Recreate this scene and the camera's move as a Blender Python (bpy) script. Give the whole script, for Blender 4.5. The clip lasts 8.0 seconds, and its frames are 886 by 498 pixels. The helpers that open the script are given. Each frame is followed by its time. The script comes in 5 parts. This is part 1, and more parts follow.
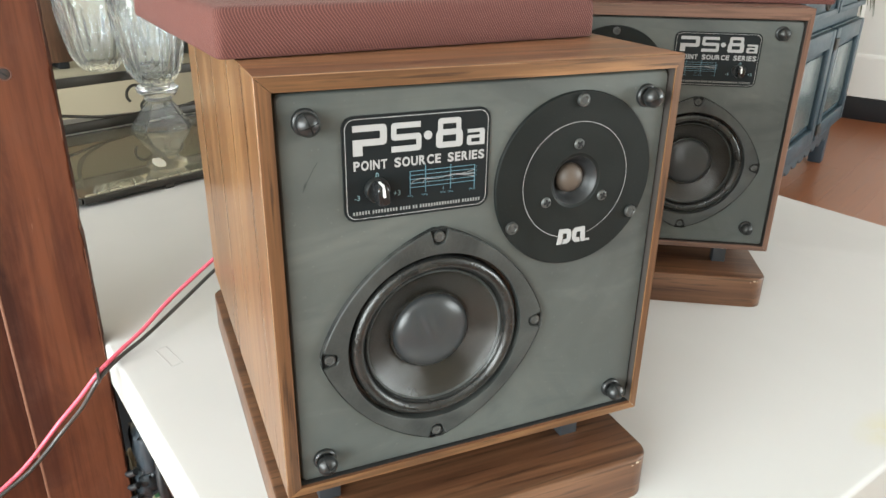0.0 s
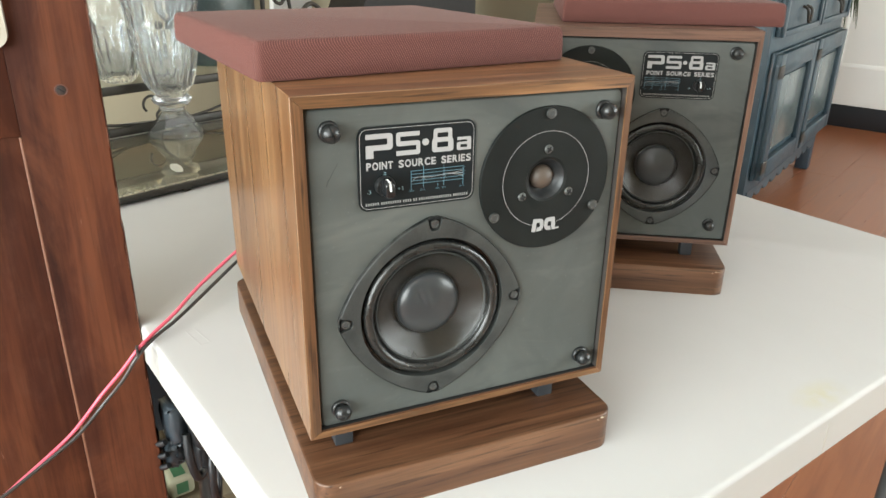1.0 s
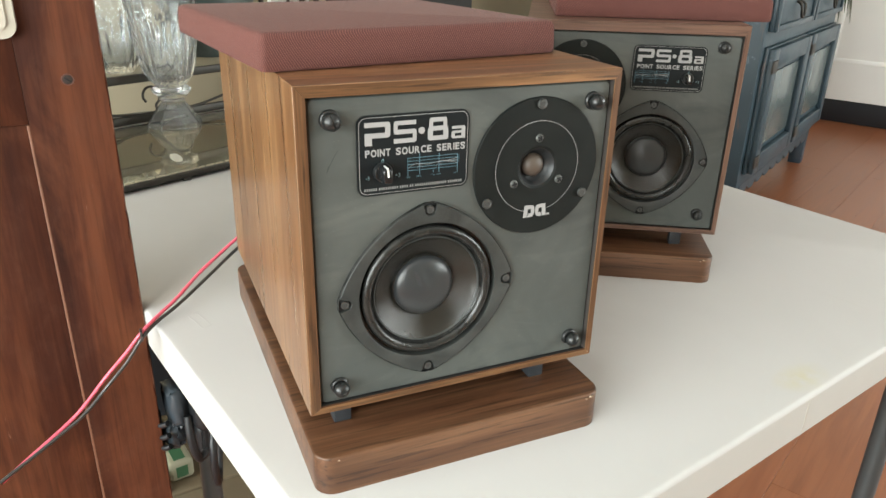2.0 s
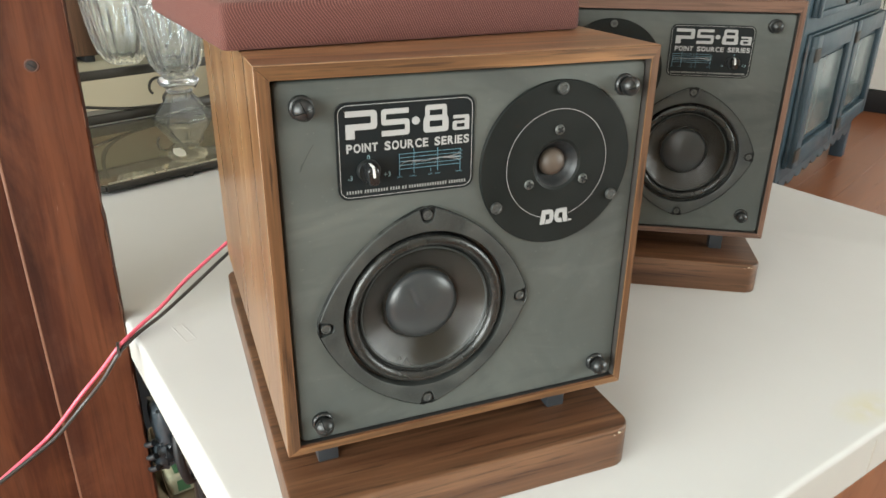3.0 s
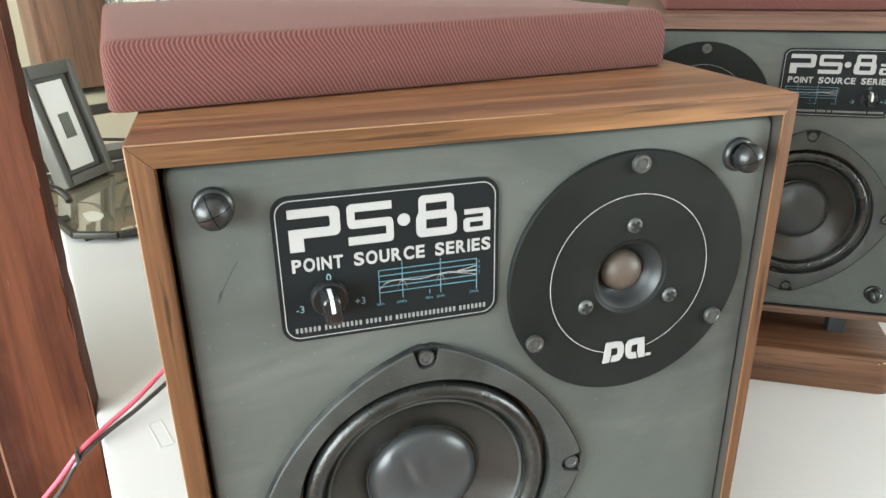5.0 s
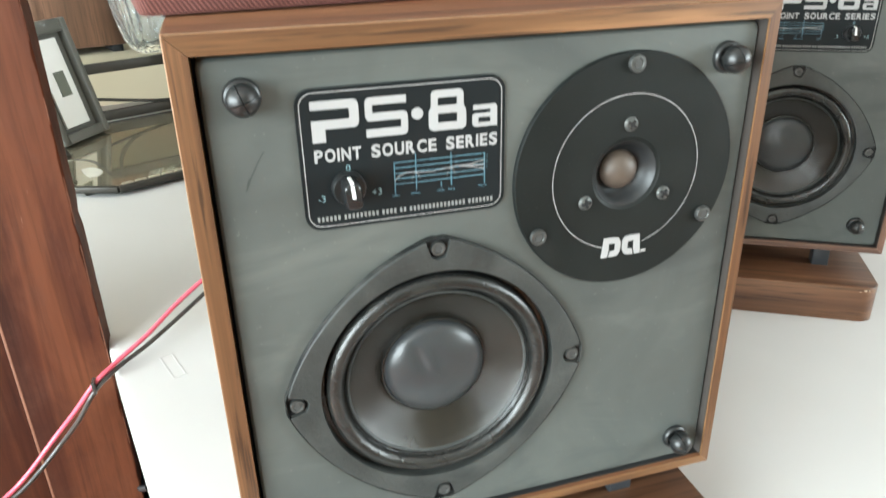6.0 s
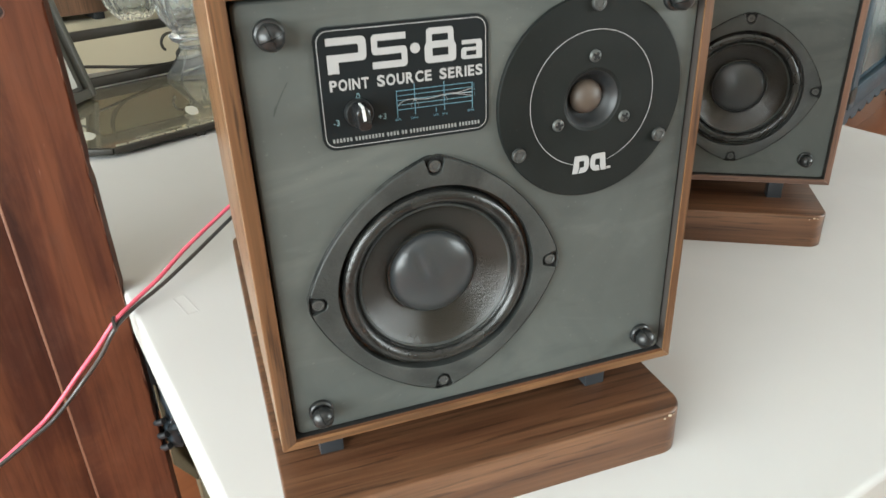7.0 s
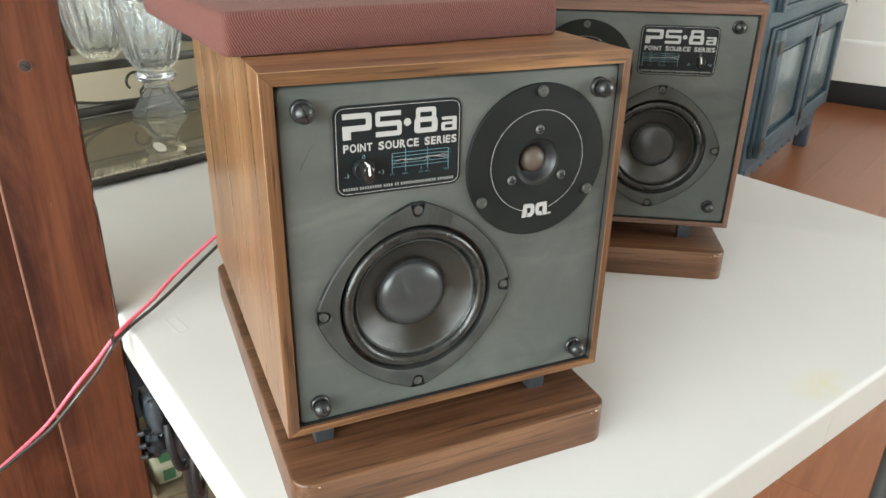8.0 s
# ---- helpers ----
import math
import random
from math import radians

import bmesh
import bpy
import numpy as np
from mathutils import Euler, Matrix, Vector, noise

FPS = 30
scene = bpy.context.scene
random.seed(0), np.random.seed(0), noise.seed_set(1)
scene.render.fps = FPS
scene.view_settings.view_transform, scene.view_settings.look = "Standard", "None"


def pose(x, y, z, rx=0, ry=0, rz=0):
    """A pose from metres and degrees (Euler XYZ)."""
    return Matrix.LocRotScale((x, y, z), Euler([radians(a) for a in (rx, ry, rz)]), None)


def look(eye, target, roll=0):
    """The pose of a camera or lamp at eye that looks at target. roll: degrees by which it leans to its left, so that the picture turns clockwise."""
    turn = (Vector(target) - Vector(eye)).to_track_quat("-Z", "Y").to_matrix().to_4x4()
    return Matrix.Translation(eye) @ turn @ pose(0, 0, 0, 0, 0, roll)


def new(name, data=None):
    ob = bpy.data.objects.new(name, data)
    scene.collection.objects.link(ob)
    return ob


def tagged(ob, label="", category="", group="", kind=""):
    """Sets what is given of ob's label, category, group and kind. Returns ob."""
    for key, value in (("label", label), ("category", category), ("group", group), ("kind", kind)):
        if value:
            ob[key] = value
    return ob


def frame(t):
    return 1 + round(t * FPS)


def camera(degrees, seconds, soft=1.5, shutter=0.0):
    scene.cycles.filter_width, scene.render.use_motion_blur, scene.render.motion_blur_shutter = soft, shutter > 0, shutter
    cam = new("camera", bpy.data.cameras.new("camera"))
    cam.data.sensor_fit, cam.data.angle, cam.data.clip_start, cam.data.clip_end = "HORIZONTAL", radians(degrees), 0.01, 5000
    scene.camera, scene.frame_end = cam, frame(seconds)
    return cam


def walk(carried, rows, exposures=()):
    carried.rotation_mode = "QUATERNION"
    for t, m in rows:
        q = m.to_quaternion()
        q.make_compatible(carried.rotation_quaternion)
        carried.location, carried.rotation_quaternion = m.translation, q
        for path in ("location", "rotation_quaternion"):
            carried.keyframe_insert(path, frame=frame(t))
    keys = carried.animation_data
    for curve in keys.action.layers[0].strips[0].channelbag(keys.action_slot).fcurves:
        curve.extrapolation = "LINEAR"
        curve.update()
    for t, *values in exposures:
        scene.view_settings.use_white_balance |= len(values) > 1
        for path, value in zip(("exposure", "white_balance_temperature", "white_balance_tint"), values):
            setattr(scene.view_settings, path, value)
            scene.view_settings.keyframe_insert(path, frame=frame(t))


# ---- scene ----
cam = camera(62.6, 8.0, soft=1.5, shutter=0.3)
PATH = [
    (0, (-0.06038, -0.39690, 1.15516), (0.66993, 1.28892, 0.36482), 0.98),
    (0.5, (-0.07378, -0.43524, 1.16238), (0.64862, 1.25954, 0.38403), 0.66),
    (1, (-0.10077, -0.49657, 1.18227), (0.63837, 1.19407, 0.41065), 0.98),
    (1.5, (-0.11729, -0.53980, 1.19592), (0.64437, 1.14570, 0.43501), 0.71),
    (1.7, (-0.11785, -0.53636, 1.19359), (0.64388, 1.14481, 0.42324), 1.15),
    (2.8, (-0.06395, -0.45947, 1.16250), (0.62592, 1.23436, 0.35316), 0.65),
    (3, (-0.05370, -0.44102, 1.15962), (0.61949, 1.26114, 0.35373), 0.61),
    (3.5, (-0.02211, -0.37854, 1.14723), (0.60638, 1.34345, 0.34738), 0.71),
    (4, (0.00254, -0.33020, 1.13787), (0.59034, 1.40973, 0.34594), -0.02),
    (4.5, (0.03516, -0.28440, 1.14644), (0.55595, 1.48382, 0.37045), -0.30),
    (4.7, (0.04246, -0.27054, 1.14931), (0.54760, 1.50604, 0.38212), -0.70),
    (5.8, (0.02585, -0.30211, 1.13689), (0.52457, 1.46027, 0.33357), -1.12),
    (6, (0.02088, -0.30715, 1.12456), (0.53607, 1.43625, 0.29082), -1.26),
    (6.5, (0.00879, -0.32102, 1.10410), (0.55597, 1.37939, 0.20455), -1.62),
    (7, (-0.01014, -0.37164, 1.12474), (0.54684, 1.31913, 0.21311), -2.16),
    (7.5, (-0.05169, -0.43118, 1.16283), (0.59073, 1.24996, 0.29044), -0.72),
    (8, (-0.07809, -0.46717, 1.17551), (0.66155, 1.19632, 0.34741), 1.06),
]
# stops, kelvin and tint of the picture along the walk
EXPOSURES = [(0.0, 0.24, 6500, 10), (0.5, 0.31, 6500, 10), (1.5, 0.04, 6650, 10), (3.0, 0.05, 6700, 9), (3.5, 0.22, 6550, 8), (4.5, 0.43, 6350, 8), (6.0, 0.58, 6200, 7), (6.5, 0.26, 6300, 8), (7.0, 0.11, 6450, 9), (8.0, 0.14, 6500, 9)]
walk(cam, [(t, look(eye, target, roll)) for t, eye, target, roll in PATH], EXPOSURES)

# ---- world and light ----
TABLE = 0.737
ROOM = 27.0
R = pose(0, 0, 0, 0, 0, ROOM)

world = bpy.data.worlds.new("sky")
scene.world = world
world.use_nodes = True
wn = world.node_tree
sky = wn.nodes.new("ShaderNodeTexSky")
sky.sky_type = "NISHITA"
sky.sun_disc = False
sky.sun_elevation = radians(40)
sky.sun_rotation = radians(200)
wn.links.new(sky.outputs[0], wn.nodes["Background"].inputs[0])
wn.nodes["Background"].inputs[1].default_value = 0.12
scene.view_settings.exposure = 0.0


def window_light(name, m, width, height, power, color):
    data = bpy.data.lights.new(name, "AREA")
    data.shape, data.size, data.size_y = "RECTANGLE", width, height
    data.energy, data.color = power, color
    ob = new(name, data)
    ob.matrix_world = m
    return ob


# daylight through the wide low west wall window; unseen south window added as fill
window_light("window_or_fill_light", R @ look((-2.56, 0.25, 1.40), (0.0, 0.25, 1.20)), 3.3, 1.5, 234, (0.92, 1.0, 1.0))
window_light("window_or_fill_light", R @ look((2.9, -3.21, 1.45), (2.8, 0.0, 0.95)), 3.1, 1.24, 172, (0.92, 1.0, 1.0))


# ---- materials ----
class Nodes:
    """A small builder for one node material."""

    def __init__(self, name):
        self.mat = bpy.data.materials.new(name)
        self.mat.use_nodes = True
        self.tree = self.mat.node_tree
        self.bsdf = self.tree.nodes["Principled BSDF"]

    def node(self, kind, **props):
        n = self.tree.nodes.new("ShaderNode" + kind)
        for key, value in props.items():
            n.inputs[key.replace("_", " ")].default_value = value
        return n

    def link(self, a, b):
        self.tree.links.new(a, b)

    def coords(self, scale=(1, 1, 1), rotation=(0, 0, 0)):
        c = self.node("TexCoord")
        m = self.node("Mapping")
        m.inputs["Scale"].default_value = scale
        m.inputs["Rotation"].default_value = [radians(a) for a in rotation]
        self.link(c.outputs["Object"], m.inputs["Vector"])
        return m.outputs[0]

    def noise(self, vec, scale, detail=4, rough=0.55, distortion=0.0):
        n = self.node("TexNoise", Scale=scale, Detail=detail, Roughness=rough, Distortion=distortion)
        self.link(vec, n.inputs["Vector"])
        return n.outputs["Fac"]

    def ramp(self, fac, stops):
        r = self.node("ValToRGB")
        els = r.color_ramp.elements
        while len(els) < len(stops):
            els.new(0.5)
        for e, (p, c) in zip(els, stops):
            e.position, e.color = p, (*c, 1)
        self.link(fac, r.inputs[0])
        return r.outputs[0]

    def mix(self, fac, a, b, blend="MIX"):
        m = self.node("Mix")
        m.data_type, m.blend_type = "RGBA", blend
        for sock, v in ((m.inputs[0], fac), (m.inputs[6], a), (m.inputs[7], b)):
            if isinstance(v, (int, float)):
                sock.default_value = v
            elif isinstance(v, tuple):
                sock.default_value = (*v, 1)
            else:
                self.link(v, sock)
        return m.outputs[2]

    def value(self, fac, lo, hi):
        m = self.node("MapRange")
        m.inputs["To Min"].default_value, m.inputs["To Max"].default_value = lo, hi
        self.link(fac, m.inputs[0])
        return m.outputs[0]

    def bump(self, height, strength, distance):
        b = self.node("Bump", Strength=strength, Distance=distance)
        self.link(height, b.inputs["Height"])
        self.link(b.outputs[0], self.bsdf.inputs["Normal"])
        return b

    def done(self, color=None, rough=0.5, metal=0.0, spec=0.5):
        for key, v in (("Base Color", color), ("Roughness", rough)):
            if v is None:
                continue
            if isinstance(v, (int, float)):
                self.bsdf.inputs[key].default_value = v
            elif isinstance(v, tuple):
                self.bsdf.inputs[key].default_value = (*v, 1)
            else:
                self.link(v, self.bsdf.inputs[key])
        self.bsdf.inputs["Metallic"].default_value = metal
        self.bsdf.inputs["Specular IOR Level"].default_value = spec
        return self.mat


def plain(name, color, rough=0.5, metal=0.0, var=0.12, scale=60, bump=0.0):
    n = Nodes(name)
    v = n.coords()
    f = n.noise(v, scale, 5)
    g = n.noise(v, scale * 0.12, 3)
    dark = tuple(c * (1 - var) for c in color)
    light = tuple(min(1, c * (1 + var)) for c in color)
    col = n.mix(g, dark, light)
    col = n.mix(n.value(f, 0.0, 0.35), col, tuple(c * (1 - 0.7 * var) for c in color))
    if bump:
        n.bump(f, bump, 0.0005)
    return n.done(col, n.value(f, rough * 0.85, min(1, rough * 1.15)), metal)


def wood(name, dark, mid, light, grain, band=16, pore=260, rough=0.4, bump=0.12, along=1.2, wave=0.8, streaks=0.5, pored=0.45):
    """Wood with its grain along x, y or z."""
    n = Nodes(name)
    i = "xyz".index(grain)
    s = [1.0, 1.0, 1.0]
    s[i] = along / band
    wide = n.coords(s)
    f1 = n.noise(wide, band, 3, 0.5, wave)
    s2 = [1.0, 1.0, 1.0]
    s2[i] = 0.035
    fine = n.coords(s2)
    f2 = n.noise(fine, pore, 4, 0.6, 0.2)
    f3 = n.noise(fine, pore * 0.3, 4, 0.6, 0.6)
    big = n.noise(n.coords(), 5, 2)
    col = n.ramp(f1, [(0.28, dark), (0.47, mid), (0.62, light), (0.8, mid)])
    streak = n.ramp(f3, [(0.35, tuple(c * 0.55 for c in mid)), (0.56, (1, 1, 1))])
    col = n.mix(streaks, col, streak, "MULTIPLY")
    pores = n.ramp(f2, [(0.36, tuple(c * 0.4 for c in dark)), (0.46, (1, 1, 1))])
    col = n.mix(pored, col, pores, "MULTIPLY")
    col = n.mix(n.value(big, 0.0, 0.35), col, dark)
    n.bump(f2, bump, 0.0006)
    return n.done(col, n.value(f3, rough * 0.8, rough * 1.25))


VENEER = ((0.108, 0.047, 0.018), (0.178, 0.083, 0.032), (0.256, 0.133, 0.055))
veneer_z = wood("walnut_veneer_upright", *VENEER, "z", band=19, pore=230, rough=0.28, wave=2.6, streaks=0.36, pored=0.6)
veneer_x = wood("walnut_veneer_level", (0.100, 0.040, 0.018), (0.180, 0.076, 0.033), (0.264, 0.125, 0.056), "x", band=46, rough=0.4, wave=1.4, streaks=0.45, pored=0.5)
# second cabinet's walnut, with its dimmer, redder light put into the colour
SHADED_VENEER = ((0.085, 0.042, 0.028), (0.155, 0.083, 0.057), (0.24, 0.137, 0.097))
veneer_z2 = wood("shaded_walnut_upright", *SHADED_VENEER, "z", band=15, rough=0.36, wave=2.2, streaks=0.4, pored=0.5)
veneer_x2 = wood("shaded_walnut_level", *SHADED_VENEER, "x", band=30, rough=0.38, wave=1.4, streaks=0.5, pored=0.5)
plinth_x = wood("walnut_plinth", (0.050, 0.020, 0.010), (0.112, 0.050, 0.024), (0.180, 0.088, 0.044), "x", band=26, rough=0.36, wave=1.6, streaks=0.5, pored=0.6)
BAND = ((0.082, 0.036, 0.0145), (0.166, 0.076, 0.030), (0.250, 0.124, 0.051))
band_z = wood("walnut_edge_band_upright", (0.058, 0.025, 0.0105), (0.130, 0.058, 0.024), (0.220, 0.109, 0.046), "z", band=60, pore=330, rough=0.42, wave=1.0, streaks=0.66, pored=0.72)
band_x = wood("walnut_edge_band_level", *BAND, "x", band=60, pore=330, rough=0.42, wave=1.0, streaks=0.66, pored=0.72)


def stained_material():
    n = Nodes("red_brown_stained_wood")
    wide = n.noise(n.coords((1, 1, 0.06)), 15, 5, 0.6, 1.3)
    blotch = n.noise(n.coords((1, 1, 0.30)), 16, 5, 0.65, 0.7)
    cloud = n.noise(n.coords((1, 1, 0.55)), 42, 5, 0.7, 0.4)
    fine = n.noise(n.coords((1, 1, 0.03)), 190, 4, 0.65, 0.3)
    scuff = n.noise(n.coords((1, 1, 0.14)), 150, 3, 0.5)
    col = n.ramp(wide, [(0.30, (0.025, 0.0082, 0.0054)), (0.45, (0.054, 0.0162, 0.0086)), (0.58, (0.090, 0.0288, 0.0138)), (0.74, (0.048, 0.0142, 0.0078))])
    col = n.mix(n.ramp(blotch, [(0.46, (0, 0, 0)), (0.68, (0.6, 0.6, 0.6))]), col, (0.125, 0.042, 0.0190))
    col = n.mix(n.ramp(blotch, [(0.24, (0.65, 0.65, 0.65)), (0.44, (0, 0, 0))]), col, (0.030, 0.011, 0.0085))
    col = n.mix(n.ramp(cloud, [(0.50, (0, 0, 0)), (0.72, (0.3, 0.3, 0.3))]), col, (0.098, 0.041, 0.025))
    col = n.mix(0.4, col, n.ramp(fine, [(0.34, (0.4, 0.35, 0.33)), (0.52, (1, 1, 1))]), "MULTIPLY")
    col = n.mix(n.ramp(scuff, [(0.75, (0, 0, 0)), (0.79, (0.6, 0.6, 0.6))]), col, (0.24, 0.13, 0.09))
    n.bump(fine, 0.18, 0.0006)
    return n.done(col, n.value(cloud, 0.42, 0.66), 0.0, 0.16)


mahogany = stained_material()
# pale tone of the scraped groove and of the door's painted edge highlight
raw_or_lit_wood = plain("scraped_and_edge_lit_wood", (0.185, 0.080, 0.045), 0.6, var=0.5, scale=25)
brown_box = wood("brown_box_wood", (0.05, 0.025, 0.014), (0.1, 0.05, 0.027), (0.16, 0.08, 0.045), "z", band=14, rough=0.45)


def baffle_material():
    n = Nodes("grey_baffle_paint")
    v = n.coords()
    streak = n.noise(n.coords((1, 1, 0.25), (0, 35, 0)), 26, 5, 0.6, 1.2)
    sweep = n.noise(n.coords((0.35, 1, 1), (0, -28, 0)), 17, 4, 0.55, 2.0)
    fine = n.noise(v, 900, 3)
    cloud = n.noise(v, 9, 4, 0.6, 0.8)
    speck = n.noise(v, 420, 2)
    col = n.mix(n.ramp(cloud, [(0.3, (0, 0, 0)), (0.7, (1, 1, 1))]), (0.043, 0.050, 0.048), (0.077, 0.085, 0.079))
    col = n.mix(n.value(streak, 0, 0.4), col, (0.092, 0.096, 0.086))
    col = n.mix(n.ramp(sweep, [(0.55, (0, 0, 0)), (0.72, (0.5, 0.5, 0.5))]), col, (0.107, 0.113, 0.102))
    col = n.mix(n.ramp(sweep, [(0.28, (0.7, 0.7, 0.7)), (0.44, (0, 0, 0))]), col, (0.040, 0.046, 0.045))
    col = n.mix(n.ramp(speck, [(0.72, (0, 0, 0)), (0.76, (0.4, 0.4, 0.4))]), col, (0.16, 0.16, 0.145))
    n.bump(fine, 0.1, 0.0002)
    return n.done(col, n.value(sweep, 0.36, 0.62))


def dusty(name, color, rough, dust, amount, scale, bump):
    """A dark moulded surface with grey dust in patches."""
    n = Nodes(name)
    v = n.coords()
    grain = n.noise(v, scale, 4, 0.65)
    patch = n.noise(v, scale * 0.07, 4, 0.6, 0.6)
    fleck = n.noise(v, scale * 1.9, 2)
    col = n.mix(n.ramp(patch, [(0.4, (0, 0, 0)), (0.75, (amount, amount, amount))]), color, dust)
    col = n.mix(n.ramp(fleck, [(0.68, (0, 0, 0)), (0.72, (0.5, 0.5, 0.5))]), col, dust)
    n.bump(grain, bump, 0.0006)
    return n.done(col, n.value(patch, rough * 0.75, min(1.0, rough * 1.4)))


def cloth_material():
    n = Nodes("maroon_grille_cloth")
    sway = n.node("TexNoise", Scale=14.0, Detail=1.0)
    base = n.coords((1.0, -1.0, 0.55))
    n.link(n.coords((0.35, 0.35, 1.0)), sway.inputs["Vector"])
    bend = n.node("VectorMath")
    bend.operation = "SCALE"
    n.link(sway.outputs["Color"], bend.inputs[0])
    bend.inputs["Scale"].default_value = 0.014
    moved = n.node("VectorMath")
    moved.operation = "ADD"
    n.link(base, moved.inputs[0])
    n.link(bend.outputs[0], moved.inputs[1])
    v = moved.outputs[0]
    w = n.node("TexWave", Scale=300.0, Distortion=0.5, Detail=1.0)
    w.wave_type, w.bands_direction = "BANDS", "DIAGONAL"
    n.link(v, w.inputs["Vector"])
    across = n.node("TexWave", Scale=460.0, Distortion=0.8, Detail=1.0)
    across.wave_type, across.bands_direction = "BANDS", "DIAGONAL"
    n.link(n.coords((-1.0, 1.0, 0.8)), across.inputs["Vector"])
    f = n.noise(n.coords(), 1500, 2)
    rib = n.ramp(w.outputs["Fac"], [(0.30, (0, 0, 0)), (0.82, (1, 1, 1))])
    knot = n.ramp(across.outputs["Fac"], [(0.20, (0.25, 0.25, 0.25)), (0.70, (1, 1, 1))])
    weave = n.mix(0.75, rib, knot, "MULTIPLY")
    g = n.noise(n.coords(), 9, 3)
    col = n.mix(weave, (0.060, 0.0185, 0.0148), (0.200, 0.078, 0.063))
    col = n.mix(n.value(f, 0, 0.35), col, (0.118, 0.041, 0.032))
    col = n.mix(n.value(g, 0, 0.3), col, (0.08, 0.028, 0.025))
    lint = n.noise(n.coords((1, 0.5, 1)), 330, 2)
    col = n.mix(n.ramp(lint, [(0.775, (0, 0, 0)), (0.80, (0.5, 0.5, 0.5))]), col, (0.40, 0.28, 0.23))
    n.bump(weave, 0.6, 0.0006)
    m = n.done(col, 0.85, 0, 0.3)
    n.bsdf.inputs["Sheen Weight"].default_value = 0.09
    n.bsdf.inputs["Sheen Roughness"].default_value = 0.4
    n.bsdf.inputs["Sheen Tint"].default_value = (1.0, 0.75, 0.7, 1)
    return m


def table_material():
    n = Nodes("white_table_plastic")
    v = n.coords()
    fine = n.noise(v, 700, 3)
    big = n.noise(v, 5, 4, 0.55, 0.5)
    stain = n.noise(v, 2.2, 5, 0.6, 1.0)
    smear = n.noise(n.coords((1, 0.12, 1), (0, 0, 38)), 30, 4, 0.6, 0.8)
    col = n.mix(big, (0.435, 0.432, 0.418), (0.495, 0.492, 0.480))
    col = n.mix(n.ramp(stain, [(0.60, (0, 0, 0)), (0.74, (0.3, 0.3, 0.3))]), col, (0.52, 0.49, 0.405))
    col = n.mix(n.ramp(smear, [(0.66, (0, 0, 0)), (0.74, (0.25, 0.25, 0.25))]), col, (0.47, 0.46, 0.43))
    scratch = n.noise(n.coords((1, 0.02, 1), (0, 0, -52)), 160, 2, 0.5, 0.1)
    col = n.mix(n.ramp(scratch, [(0.73, (0, 0, 0)), (0.76, (0.28, 0.28, 0.28))]), col, (0.40, 0.39, 0.36))
    # one yellow spill near the rim joint
    at = n.node("Mapping")
    at.vector_type = "POINT"
    tc = n.node("TexCoord")
    n.link(tc.outputs["Object"], at.inputs["Vector"])
    at.inputs["Location"].default_value = (-0.522 / 0.05, 0.168 / 0.026, -0.737 / 0.05)
    at.inputs["Scale"].default_value = (1 / 0.05, 1 / 0.026, 1 / 0.05)
    ball = n.node("TexGradient")
    ball.gradient_type = "SPHERICAL"
    n.link(at.outputs[0], ball.inputs["Vector"])
    spot = n.node("Math")
    spot.operation = "MULTIPLY"
    n.link(ball.outputs["Fac"], spot.inputs[0])
    n.link(n.ramp(n.noise(v, 60, 4), [(0.3, (0, 0, 0)), (0.6, (0.75, 0.75, 0.75))]), spot.inputs[1])
    col = n.mix(spot.outputs[0], col, (0.47, 0.44, 0.29))
    n.bump(fine, 0.12, 0.0003)
    return n.done(col, n.value(fine, 0.55, 0.7), 0.0, 0.3)


def floor_material():
    n = Nodes("red_brown_floor_board")
    info = n.node("ObjectInfo")
    f = n.noise(n.coords((0.06, 1, 1)), 40, 5, 0.6, 0.8)
    g = n.noise(n.coords((0.3, 1, 1)), 9, 3)
    col = n.ramp(f, [(0.3, (0.16, 0.050, 0.019)), (0.55, (0.225, 0.077, 0.030)), (0.75, (0.27, 0.100, 0.042))])
    col = n.mix(n.value(info.outputs["Random"], 0, 0.4), col, (0.23, 0.072, 0.03))
    col = n.mix(n.value(g, 0, 0.3), col, (0.29, 0.125, 0.066))
    n.bump(f, 0.01, 0.001)
    return n.done(col, n.value(f, 0.24, 0.36), 0.0, 0.5)


def hutch_material():
    n = Nodes("worn_blue_paint")
    v = n.coords()
    f = n.noise(v, 22, 6, 0.65, 0.6)
    g = n.noise(n.coords((1, 1, 0.12)), 60, 4)
    h = n.noise(v, 3.5, 3)
    col = n.mix(h, (0.016, 0.031, 0.042), (0.042, 0.067, 0.081))
    col = n.mix(n.ramp(f, [(0.64, (0, 0, 0)), (0.74, (0.6, 0.6, 0.6))]), col, (0.20, 0.25, 0.29))
    col = n.mix(n.ramp(g, [(0.64, (0, 0, 0)), (0.72, (0.6, 0.6, 0.6))]), col, (0.1, 0.06, 0.045))
    n.bump(f, 0.15, 0.001)
    return n.done(col, n.value(f, 0.32, 0.5), 0.0, 0.35)


def glass_material(name, rough=0.02):
    n = Nodes(name)
    n.bsdf.inputs["Transmission Weight"].default_value = 0.965
    n.bsdf.inputs["IOR"].default_value = 1.45
    f = n.noise(n.coords((1, 1, 0.15)), 130, 3)
    n.bump(f, 0.10, 0.002)
    return n.done((0.93, 0.96, 0.97), rough)


